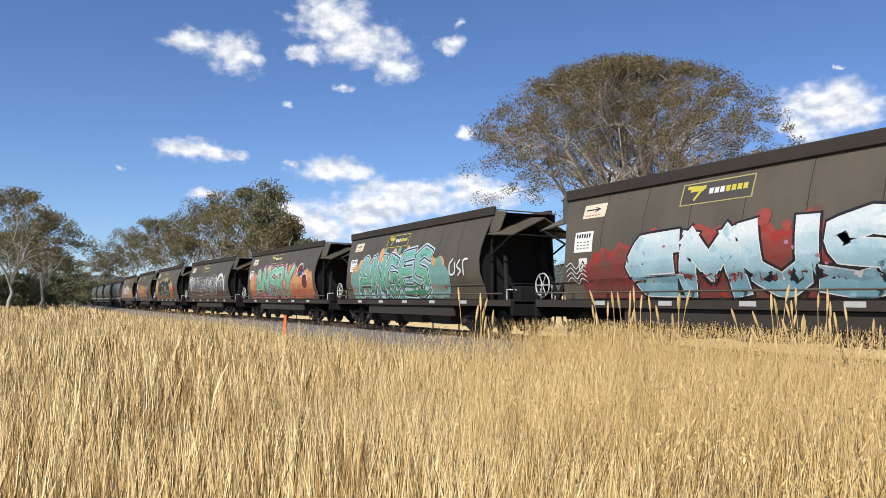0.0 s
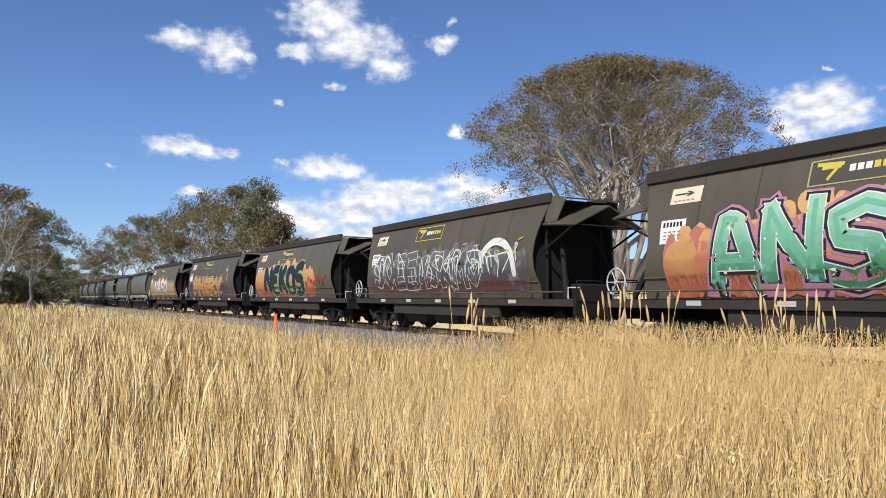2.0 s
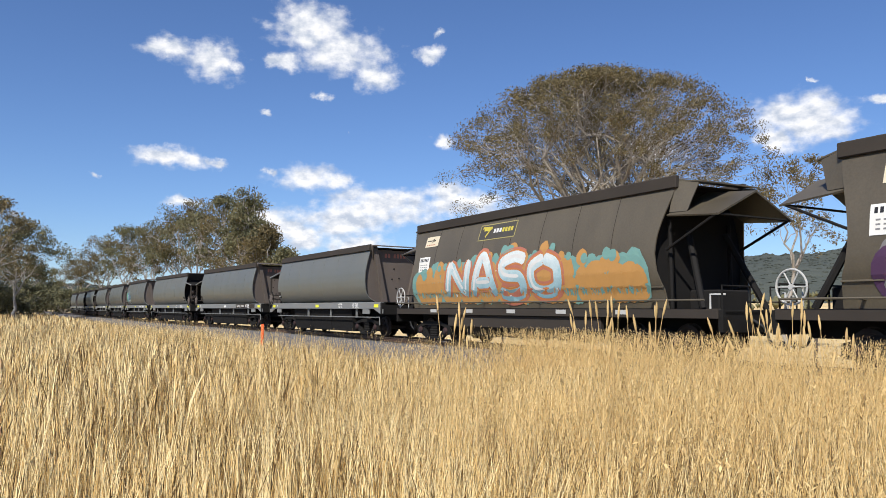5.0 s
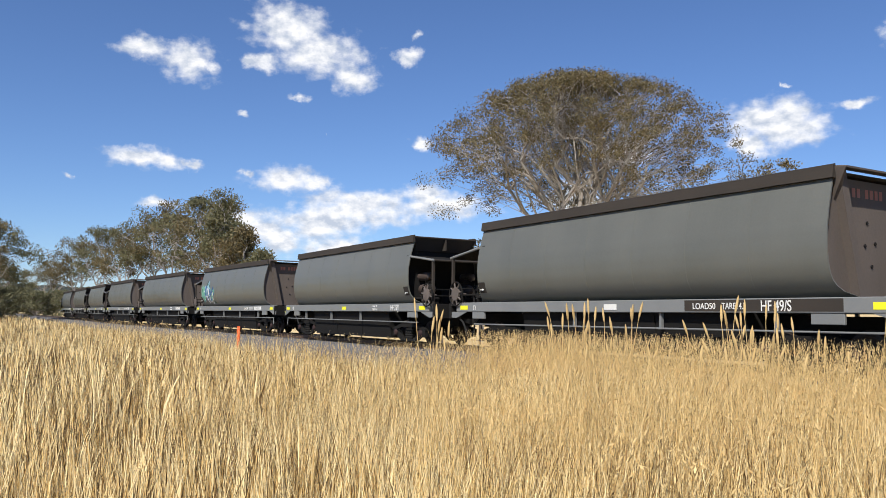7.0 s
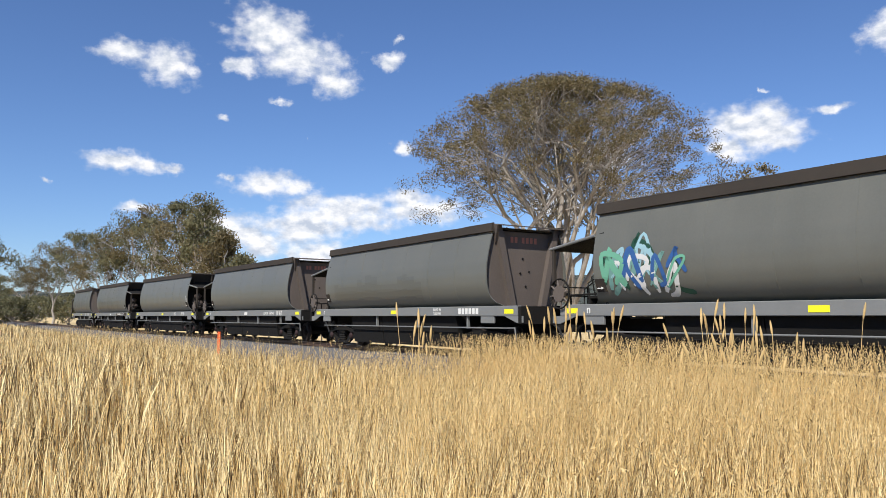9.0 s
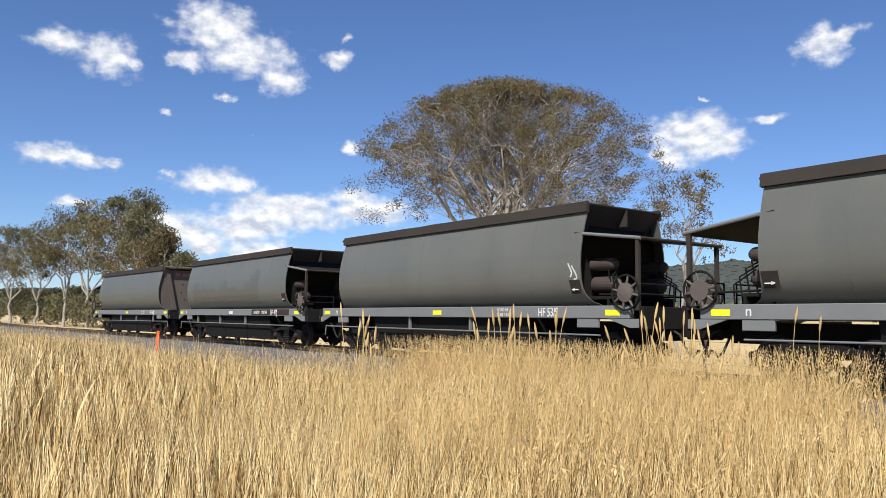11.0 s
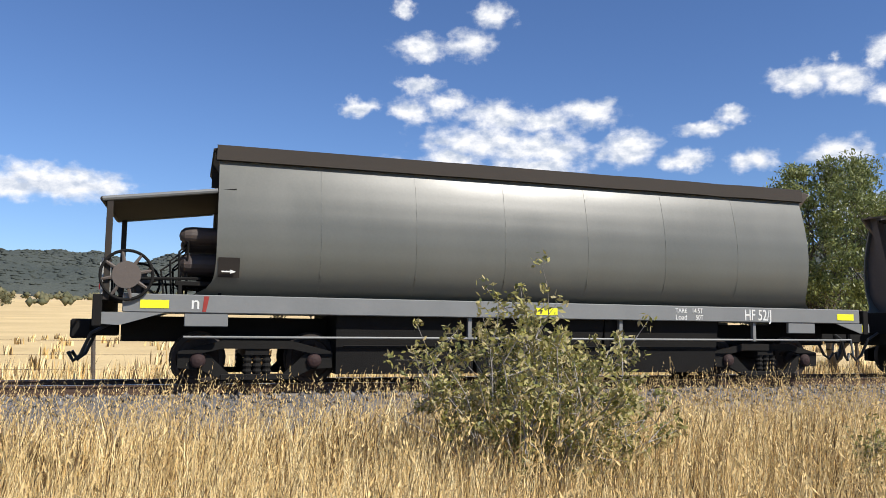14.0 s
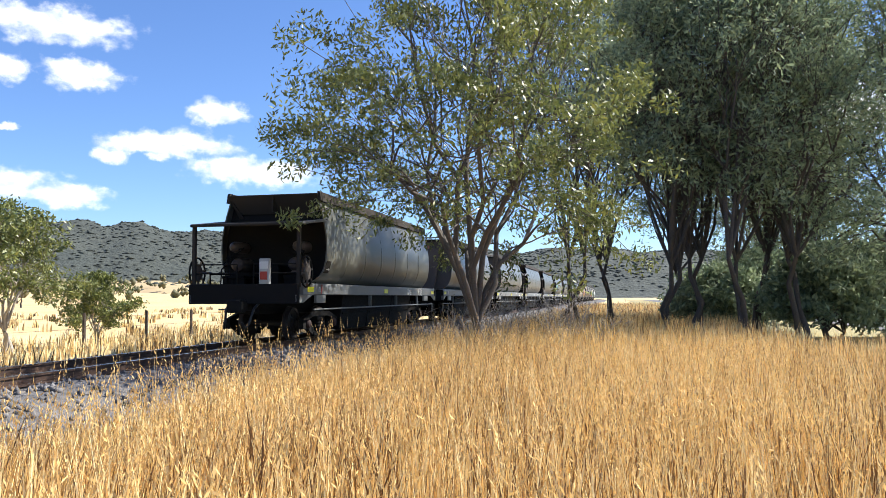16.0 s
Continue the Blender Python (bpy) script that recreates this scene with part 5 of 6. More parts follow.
    spray([(3.4 + 0.16 * i, 1.4 + 0.1 * math.sin(i * 2.0), 0.08, 0.08) for i in range(5)], PAINTS["blue"], g(13), BROWN_PROFILE, BROWN_BASE, -1, 0.051)
    strokes([(0.035, [(4.0, 1.4), (3.75, 1.2), (3.8, 0.9), (4.1, 0.95), (4.1, 1.3)]), (0.035, [(4.45, 1.35), (4.25, 1.15), (4.5, 1.0), (4.3, 0.85)]), (0.035, [(4.95, 1.35), (4.65, 1.3), (4.7, 0.85)])], PAINTS["white"], g(14), BROWN_PROFILE, BROWN_BASE, -1, 0.046)
    spray([(2.6 + 0.33 * i, 0.75 + 0.35 * ((i * 37 % 10) / 10), 0.13, 0.12) for i in range(8)], PAINTS["red"], g(11), BROWN_PROFILE, BROWN_BASE, -1, 0.046)
    strokes([(0.02, [(3.9, 2.0), (4.0, 1.6)]), (0.02, [(4.2, 2.1), (4.2, 1.6)]), (0.02, [(3.8, 1.8), (4.4, 1.9)]), (0.02, [(4.3, 1.6), (4.5, 1.4), (4.2, 1.3), (4.5, 1.1)])], PAINTS["white"], g(10), BROWN_PROFILE, BROWN_BASE, -1, 0.046)
    strokes([(0.012, [(-5.5, 0.9 - 0.12 * r), (-5.3, 1.0 - 0.12 * r), (-5.1, 0.85 - 0.12 * r), (-4.9, 0.97 - 0.12 * r), (-4.7, 0.88 - 0.12 * r)]) for r in range(4)], PAINTS["white"], g(15), BROWN_PROFILE, BROWN_BASE, -1, 0.046)


dress_train()


# ---- hills ----
def make_hills():
    """A wooded range round the far side, with a dry lower slope before it."""
    crest = {}

    def ring(name, dist, depth, top, mat, label, a0, a1, seed, rough):
        az = np.arange(a0, a1, 0.6)
        rows = 14
        vs, fs = [], []
        for a in az:
            t = radians(float(a))
            peak = top(float(a)) * (1 + rough * noise.fractal((a / 5, seed, 0.0), 1.0, 2.0, 4)) + 0.0
            for r in range(rows + 1):
                u = r / rows
                d = dist + depth * u
                h = peak * math.sin(u * math.pi / 2) ** 1.3 * dist / 1000
                h *= 1 + 0.14 * noise.fractal((a / 2.5, u * 4, seed + 3.0), 1.0, 2.0, 4) * u
                h += rough * 14 * noise.noise((a * 1.7, u * 9, seed)) * u
                vs.append((-d * math.sin(t), d * math.cos(t), h - 2))
        w = rows + 1
        crest[name] = np.array(vs).reshape(len(az), w, 3)
        for i in range(len(az) - 1):
            for r in range(rows):
                fs.append((i * w + r, (i + 1) * w + r, (i + 1) * w + r + 1, i * w + r + 1))
        tagged(mesh_from(name, vs, fs, mat, smooth=True), label, "hills", kind="structure")

    def range_top(a):
        return float(np.interp(a, [-110, -80, -68, -55, -42, -32, -25, -18, -10, 0, 8, 14, 22, 30, 40, 55, 80, 120], [70, 92, 112, 126, 140, 128, 116, 124, 118, 104, 104, 128, 118, 108, 98, 66, 44, 34]))

    def slope_top(a):
        return float(np.interp(a, [-80, -60, -48, -40, -30, -20, -10, 0, 10, 20, 30, 45], [14, 34, 44, 44, 24, 44, 26, 28, 44, 56, 36, 10]))
    ring("backdrop", 1500, 700, lambda a: range_top(a) * 1.0, FOREST, "wooded dark green range under cloud shadow", -115, 120, 2.0, 0.10)
    ring("slope", 700, 350, lambda a: slope_top(a) * 0.95, SLOPE, "dry golden lower slope dotted with trees", -80, 45, 6.0, 0.25)
    # tree crowns over the range and, thinly, over the slope
    rng = np.random.default_rng(12)
    cs, ss = [], []
    for name, n, lo, s0, s1 in (("backdrop", 15000, 0.12, 2.5, 5.5), ("slope", 500, 0.1, 2, 4.5)):
        g = crest[name]
        i = rng.integers(0, g.shape[0] - 1, n)
        t, u = rng.random(n), (lo + (1 - lo) * rng.random(n) ** 0.7) * (g.shape[1] - 1.001)
        j = u.astype(int)
        f = (u - j)[:, None]
        a = g[i, j] * (1 - f) + g[i, j + 1] * f
        b = g[i + 1, j] * (1 - f) + g[i + 1, j + 1] * f
        cs.append(a * (1 - t[:, None]) + b * t[:, None])
        ss.append(rng.uniform(s0, s1, n))
    cs, ss = np.concatenate(cs), np.concatenate(ss)
    shape = np.array([(1, 0, 0), (-1, 0, 0), (0, 1, 0), (0, -1, 0), (0, 0, 1), (0, 0, -1)], float)
    tri = np.array([(0, 2, 4), (2, 1, 4), (1, 3, 4), (3, 0, 4), (2, 0, 5), (1, 2, 5), (3, 1, 5), (0, 3, 5)])
    v = shape[None] * ss[:, None, None] * rng.uniform(0.6, 1.4, (len(cs), 6, 1)) * np.array([1.5, 1.5, 0.6]) + cs[:, None]
    tagged(mesh_from("hill_forest", v.reshape(-1, 3), (tri[None] + (np.arange(len(cs)) * 6)[:, None, None]).reshape(-1, 3), FOREST), "grey-green forest over the range", "forest", kind="stuff")


make_hills()


# ---- trees ----
def limb(verts, faces, pts, radii, seg=6):
    pts = np.asarray(pts, float)
    base = len(verts)
    n = len(pts)
    side = None
    for i in range(n):
        d = pts[min(i + 1, n - 1)] - pts[max(i - 1, 0)]
        d /= np.linalg.norm(d) + 1e-9
        if side is None:
            side = np.cross(d, (0.3, 0.9, 0.2))
        side = side - d * side.dot(d)
        side /= np.linalg.norm(side) + 1e-9
        up = np.cross(d, side)
        for k in range(seg):
            a = 2 * math.pi * k / seg
            verts.append(pts[i] + (side * math.cos(a) + up * math.sin(a)) * radii[i])
    for i in range(n - 1):
        for k in range(seg):
            faces.append((base + i * seg + k, base + i * seg + (k + 1) % seg, base + (i + 1) * seg + (k + 1) % seg, base + (i + 1) * seg + k))


def curve(a, b, rng, sag, n=5):
    a, b = np.asarray(a, float), np.asarray(b, float)
    t = np.linspace(0, 1, n)[:, None]
    p = a + (b - a) * t
    ln = np.linalg.norm(b - a)
    p[1:-1] += rng.normal(0, 0.045 * ln, (n - 2, 3))
    p[:, 2] += (np.sin(math.pi * t[:, 0])) * sag * ln
    return p


def leaf_cloud(centres, per, spread, size, rng, droop=0.5, slim=0.35):
    n = len(centres) * per
    ball = rng.normal(0, 1, (n, 3))
    ball *= (rng.random((n, 1)) ** 0.4) / np.linalg.norm(ball, axis=1)[:, None]
    c = np.repeat(np.asarray(centres), per, 0) + ball * np.asarray(spread) * np.repeat(rng.uniform(0.6, 1.3, (len(centres), 1)), per, 0)
    d = rng.normal(0, 1, (n, 3))
    d[:, 2] -= droop
    d /= np.linalg.norm(d, axis=1)[:, None]
    s = np.cross(d, rng.normal(0, 1, (n, 3)))
    s /= np.linalg.norm(s, axis=1)[:, None] + 1e-9
    ln = size * rng.uniform(0.6, 1.4, (n, 1))
    v = np.stack([c - d * ln * 0.5, c + s * ln * slim * 0.5, c + d * ln * 0.5, c - s * ln * slim * 0.5], 1)
    return v.reshape(-1, 3), np.arange(n * 4).reshape(-1, 4)


def tree(name, label, x, y, height, reach, seed, bark, leaf, trunk_top=0.3, crown_low=0.35, per=70, size=0.16, limbs=6, twigs=5, tips=5, flat=1.0, clump=0.5, girth=0.2, span=1.35, squash_y=1.0, inner=0.3, lean=0.0, group="", stems=1, droop=0.5, category="tree", slim=0.35):
    """A broadleaf tree: trunk, three orders of limbs reaching for the crown's shell, clumps of leaves at the ends."""
    rng = np.random.default_rng(seed)
    top = new(name)
    top.matrix_basis = pose(x, y, ground_height(x, y) - 0.05)
    verts, faces, ends = [], [], []
    low, high = height * crown_low, height
    mid = np.array([lean * height * 0.3, 0, low + (high - low) * 0.35])

    def shell_point(k, total, depth):
        u = (k + rng.random()) / total
        a = 2.399963 * k + rng.uniform(-0.4, 0.4)
        cz = 1 - span * u
        r = math.sqrt(max(1 - cz * cz, 0.0))
        wob = rng.uniform(0.82, 1.1) * depth
        p = np.array([math.cos(a) * r * reach, math.sin(a) * r * reach * squash_y, (cz * (high - mid[2]) if cz > 0 else cz * (mid[2] - low) * flat)]) * wob
        return mid + p
    for st in range(stems):
        off = np.array([0, 0, 0.0]) if stems == 1 else np.append(rng.normal(0, 0.25, 2), 0)
        fork = np.array([lean * height * 0.2, 0, height * trunk_top]) + (np.append(rng.normal(0, reach * 0.15, 2), 0) if stems > 1 else off * 3)
        limb(verts, faces, curve(off, fork, rng, 0.0) * np.array([1, 1, 1.0]), np.linspace(girth, girth * 0.62, 5), 9)
        total = limbs * twigs * tips
        n_here = 0
        for i in range(limbs):
            a_t = shell_point(i * stems + st, limbs * stems, 0.45)
            j1 = curve(fork, a_t, rng, 0.08)
            limb(verts, faces, j1, np.linspace(girth * 0.5, girth * 0.25, 5), 7)
            for j in range(twigs):
                goal = shell_point((i * twigs + j) * stems + st, limbs * twigs * stems, 0.72)
                k0 = j1[int(rng.integers(2, 5))]
                goal = goal * 0.6 + (k0 + (k0 - fork) * 0.8) * 0.4
                j2 = curve(k0, goal, rng, 0.08)
                limb(verts, faces, j2, np.linspace(girth * 0.2, girth * 0.08, 5), 4)
                for q in range(tips):
                    out = goal - mid
                    g2 = goal + (out / (np.linalg.norm(out) + 1e-9)) * reach * rng.uniform(0.12, 0.32) + rng.normal(0, reach * 0.12, 3)
                    e = (g2 - mid) / np.array([reach, reach * squash_y, (high - mid[2]) if g2[2] > mid[2] else (mid[2] - low + 0.01)])
                    m = np.linalg.norm(e)
                    if m > 1.0:
                        g2 = mid + (g2 - mid) / m
                    j3 = curve(j2[int(rng.integers(2, 5))], g2, rng, 0.05, 4)
                    limb(verts, faces, j3, np.linspace(girth * 0.07, 0.008, 4), 3)
                    ends.append(g2)
                    if rng.random() < inner:
                        ends.append(j3[2])
    mesh_from("trunk", verts, faces, bark, top, smooth=True)
    v, f = leaf_cloud(ends, per, np.array([clump, clump, clump * 0.7]), size, rng, droop, slim)
    mesh_from("crown", v, f, leaf, top)
    tagged(top, label, category, group=group)
    return top


def shrub(name, label, x, y, height, reach, seed, leaf, stems=26, per=40, size=0.06):
    rng = np.random.default_rng(seed)
    top = new(name)
    top.matrix_basis = pose(x, y, ground_height(x, y))
    verts, faces, ends = [], [], []
    for i in range(stems):
        a, r = rng.uniform(0, 6.28), reach * math.sqrt(rng.random())
        tip = np.array([math.cos(a) * r, math.sin(a) * r, height * rng.uniform(0.6, 1.05) * (1 - 0.35 * (r / reach) ** 2)])
        j = curve((tip[0] * 0.12, tip[1] * 0.12, 0), tip, rng, 0.05, 6)
        limb(verts, faces, j, np.linspace(0.014, 0.003, 6), 4)
        for k in range(6):
            s = j[int(rng.integers(2, 6))]
            e = s + rng.normal(0, 0.13, 3) + np.array([0, 0, 0.12])
            limb(verts, faces, curve(s, e, rng, 0.0, 3), [0.005, 0.004, 0.002], 3)
            ends.append(e)
            ends.append((s + e) / 2)
    tagged(mesh_from("stem", verts, faces, BARK, top, smooth=True), kind="stuff")
    v, f = leaf_cloud(ends, per, 0.07, size, rng, 0.0, 0.45)
    tagged(mesh_from("foliage", v, f, leaf, top), kind="stuff")
    tagged(top, label, "shrub")
    return top


# the spreading gum behind the line
tree("gum_tree", "large spreading gum with a domed bronze crown and pale limbs", -31.5, 27.0, 13.7, 8.5, 3, BARK, GUM_LEAF, 0.16, 0.34, 125, 0.125, 9, 7, 7, 0.8, 0.60, 0.30, span=1.15, inner=0.0, stems=2, droop=0.3)
tree("gum_tree", "slender gum behind the spreading tree", -25.5, 33.5, 9.4, 2.7, 8, BARK, GUM_LEAF, 0.4, 0.45, 45, 0.16, 4, 4, 4, 1, 0.5, 0.12, lean=0.15)
tree("gum_tree", "low wispy gum beside the spreading tree", -40.0, 26.5, 6.2, 3.2, 9, BARK, GUM_LEAF, 0.25, 0.3, 30, 0.15, 5, 4, 4, 1, 0.4, 0.10)
# the grove beyond the bend
for i, (az, d, h, r) in enumerate([(84.2, 165, 15.5, 6.5), (82.7, 150, 16, 6.5), (81.2, 140, 15, 6), (79.6, 124, 16.8, 6.5), (78.2, 118, 17, 6.5), (76.8, 110, 16.6, 6.0), (75.4, 104, 15.6, 5.5), (75.0, 96, 16.2, 2.6), (73.6, 92, 11.5, 2.8), (72.4, 90, 8.5, 2.0), (85.8, 210, 13, 7)]):
    tree("gum_tree", "tall bronze-green gum in a grove beyond the line", -d * math.sin(radians(az)), d * math.cos(radians(az)), h, r, 20 + i, BARK, FAR_LEAF if i % 2 else GUM_LEAF, 0.25, 0.30, 60, 0.36, 5, 5, 4, 1, 1.15, 0.26, group="grove beyond the line", inner=0.25)
for i, (az, d, h, r) in enumerate([(89.4, 120, 13.5, 6.5), (91.2, 112, 15.0, 7), (92.8, 130, 17, 7.5), (90.2, 150, 13, 6.5), (88.2, 190, 11, 5)]):
    tree("gum_tree", "tall bronze-green gum at the paddock edge", -d * math.sin(radians(az)), d * math.cos(radians(az)), h, r, 50 + i, BARK, GUM_LEAF if i % 2 else FAR_LEAF, 0.22, 0.24, 60, 0.36, 5, 5, 4, 1, 1.15, 0.26, group="gums at the paddock edge", inner=0.25)
for i, (az, d, h, r) in enumerate([(86.5, 175, 5, 5), (87.6, 180, 6, 6), (88.8, 150, 5, 5), (90.0, 140, 4.5, 5), (91.0, 135, 5, 5), (92.2, 140, 5, 6), (93.4, 135, 6, 6), (83.2, 175, 6, 6), (81.8, 160, 6, 6), (80.2, 142, 5.5, 5), (78.9, 128, 5.5, 5), (77.3, 120, 5, 5), (76.0, 112, 5, 4.5), (85.2, 200, 6, 7)]):
    tree("understorey_shrub", "dense low scrub under the far gums", -d * math.sin(radians(az)), d * math.cos(radians(az)), h, r, 300 + i, BARK, FAR_LEAF, 0.1, 0.0, 30, 0.46, 5, 4, 3, 1, 1.0, 0.15, group="scrub under the gums", inner=0.5, stems=2, category="shrub")
# near side of the line, ahead of the camera's turn
tree("gum_tree", "young green gum with many slender grey stems", 34.6, 8.3, 10.7, 5.4, 71, PALEBARK, GREEN_LEAF, 0.10, 0.10, 105, 0.13, 11, 6, 6, 1.0, 0.50, 0.15, span=1.6, inner=0.16, squash_y=0.85, stems=1, droop=0.7)
for i, (x, y, h, r, low) in enumerate([(51.0, 7.2, 16.5, 3.8, 0.35), (56.0, 5.4, 16.0, 3.8, 0.30), (44.5, 3.6, 13.0, 3.2, 0.34), (46.0, 2.5, 14.6, 3.8, 0.30), (44.0, 1.3, 14.0, 3.6, 0.26), (48.5, 0.4, 15.5, 4.4, 0.22), (45.0, -0.8, 14.5, 4.0, 0.16), (50.0, -2.6, 14.5, 4.4, 0.08), (43.5, -3.6, 12.5, 3.6, 0.04), (57.0, 2.2, 14, 3.6, 0.25), (60.0, -2.0, 16, 5.0, 0.1), (67.0, -5.0, 15, 5.0, 0.05)]):
    tree("wattle_tree", "tall dark feathery evergreen with several stems", x, y, h, r, 80 + i, DARKBARK, DARK_LEAF, 0.20, low, 30, 0.20, 8, 6, 5, 1.6, 0.60, 0.11, span=1.5, inner=0.2, stems=2, group="dark trees by the road", droop=0.0, slim=0.28)
for i, (x, y, h, r) in enumerate([(47.0, -2.0, 3.4, 2.2), (49.0, -5.2, 3.8, 2.6), (52.0, 1.0, 2.8, 2.2), (55.0, -1.0, 3.6, 2.6)]):
    tree("wattle_bush", "low dark evergreen bush under the tall trees", x, y, h, r, 180 + i, DARKBARK, DARK_LEAF, 0.1, 0.0, 40, 0.22, 6, 5, 4, 1, 0.5, 0.07, inner=0.5, stems=3, group="bushes under the dark trees", category="bush")
tree("gum_tree", "rounded olive-green gum behind the line", 20.4, 21.0, 7.2, 3.2, 91, PALEBARK, GREEN_LEAF, 0.14, 0.10, 100, 0.13, 7, 5, 5, 1.0, 0.48, 0.16, span=1.6, inner=0.4, stems=2, droop=0.9)
tree("gum_tree", "small thin-leaved gum behind the line", 27.1, 21.0, 3.8, 1.7, 92, BARK, GREEN_LEAF, 0.2, 0.2, 70, 0.12, 5, 4, 4, 1, 0.35, 0.08, inner=0.2, stems=2)
tree("gum_tree", "small thin-leaved gum behind the line", 31.0, 21.0, 4.7, 2.1, 95, BARK, GREEN_LEAF, 0.2, 0.15, 70, 0.12, 5, 4, 4, 1, 0.35, 0.08, inner=0.3, stems=2)
tree("gum_tree", "small thin-leaved gum behind the line", 35.3, 21.3, 4.3, 2.0, 93, BARK, GREEN_LEAF, 0.2, 0.2, 60, 0.13, 5, 4, 4, 1, 0.35, 0.08, inner=0.2, stems=2)
tree("gum_tree", "low rounded green gum in the paddock", 40.7, 22.3, 2.4, 1.4, 94, BARK, GREEN_LEAF, 0.15, 0.08, 80, 0.12, 5, 4, 4, 1, 0.3, 0.07, inner=0.5)
for i, (x, y) in enumerate([(34.8, 8.6), (37.5, 8.2), (40.5, 8.6), (44.0, 7.6), (47.5, 7.4), (36.0, 6.2), (52.0, 7.2)]):
    shrub("dead_scrub", "tangle of bare grey fallen branches", x, y, 1.5 + 0.3 * (i % 3), 1.5, 200 + i, GUM_LEAF, 34, 1, 0.05)
# paddock trees
for i, (x, y, h, r) in enumerate([(10, 92, 5, 3), (22, 150, 6, 4), (45, 75, 4.5, 3), (62, 110, 6, 4), (80, 125, 5, 4), (38, 130, 5, 3.5), (95, 120, 6, 4), (120, 150, 7, 5), (55, 165, 6, 5), (-8, 170, 6, 4), (-40, 190, 7, 5), (-75, 160, 7, 5), (140, 110, 7, 5), (70, 58, 3.2, 2.2), (26, 62, 1.6, 1.6)]):
    tree("paddock_tree", "dark round tree standing in the dry paddock", x, y, h, r, 120 + i, DARKBARK, FAR_LEAF, 0.25, 0.2, 26, 0.45, 4, 4, 3, 1, 0.8, 0.18, group="paddock trees", inner=0.5)
shrub("shrub", "straggly yellow-green shrub with small leaves", 2.75, 6.0, 1.66, 1.0, 5, SHRUB_LEAF, 80, 17, 0.05)
shrub("seedling", "small blue-green seedling shrub in the grass", 5.1, 4.9, 0.95, 0.26, 6, SHRUB_LEAF, 8, 12, 0.045)
shrub("seedling", "small blue-green seedling shrub in the grass", 8.6, 5.6, 0.8, 0.22, 7, SHRUB_LEAF, 6, 10, 0.04)


# ---- hillside trees, uncountable ----
def far_woods():
    rng = np.random.default_rng(9)
    cs, ss = [], []
    for a0, a1, d0, d1, n in ((-65, 45, 380, 690, 90), (-65, 45, 720, 1040, 420)):
        for _ in range(n):
            a, d = radians(rng.uniform(a0, a1)), rng.uniform(d0, d1)
            x, y = -d * math.sin(a), d * math.cos(a)
            z = ground_height(x, y)
            if d > 705:
                z = max(z, 4 + (d - 700) * 0.06)
            h = rng.uniform(4, 9)
            for _ in range(4):
                cs.append((x + rng.normal(0, h * 0.3), y + rng.normal(0, h * 0.3), z + h * rng.uniform(0.3, 0.8)))
                ss.append(h * rng.uniform(0.25, 0.5))
    cs, ss = np.array(cs), np.array(ss)
    shape = np.array([(1, 0, 0), (-1, 0, 0), (0, 1, 0), (0, -1, 0), (0, 0, 1), (0, 0, -1)], float)
    tri = np.array([(0, 2, 4), (2, 1, 4), (1, 3, 4), (3, 0, 4), (2, 0, 5), (1, 2, 5), (3, 1, 5), (0, 3, 5)])
    v = shape[None] * ss[:, None, None] * rng.uniform(0.6, 1.4, (len(cs), 6, 1)) + cs[:, None]
    f = (tri[None] + (np.arange(len(cs)) * 6)[:, None, None]).reshape(-1, 3)
    tagged(mesh_from("far_woods", v.reshape(-1, 3), f, FAR_LEAF), "scattered dark trees over the lower slopes", "trees", kind="stuff")


far_woods()


# ---- tall dry grass ----
def blades(n, place, tall, width, rng, bend=0.35, wind=(0.05, 0.0)):
    """Curved, tapering blades: three joints and a tip each."""
    x, y = place
    z = np.zeros(n) - 0.02
    h = tall
    a = rng.uniform(0, 6.283, n)
    ln = h * bend * rng.uniform(0.1, 1.0, n)
    dx, dy = np.cos(a) * ln + wind[0] * h, np.sin(a) * ln + wind[1] * h
    b = rng.uniform(0, 6.283, n)
    wx, wy = np.cos(b) * width / 2, np.sin(b) * width / 2
    vs = []
    for t, w in ((0.0, 1.0), (0.6, 0.8)):
        px, py, pz = x + dx * t ** 1.8, y + dy * t ** 1.8, z + h * (t - 0.12 * t * t)
        vs += [np.stack([px - wx * w, py - wy * w, pz], 1), np.stack([px + wx * w, py + wy * w, pz], 1)]
    vs.append(np.stack([x + dx, y + dy, z + h * 0.9], 1))
    v = np.stack(vs, 1)
    base = (np.arange(n) * 5)[:, None, None]
    f = np.array([(0, 1, 3), (0, 3, 2), (2, 3, 4)])[None] + base
    return v.reshape(-1, 3), f.reshape(-1, 3)


def clumped(n, x0, x1, y0, y1, rng, spread=0.14, per=14):
    m = max(n // per, 1)
    cx, cy = rng.uniform(x0, x1, m), rng.uniform(y0, y1, m)
    k = rng.integers(0, m, n)
    return cx[k] + rng.normal(0, spread, n), np.clip(cy[k] + rng.normal(0, spread, n), y0 - 0.3, y1 + 0.25)


def patchy(x, y):
    """Slow variation of height over the field, from a few crossing waves."""
    return np.sin(x * 1.3 + 2 * np.sin(y * 0.7)) * 0.5 + np.sin(y * 1.9 + x * 0.6) * 0.3 + np.sin(x * 3.7 - y * 2.3) * 0.2


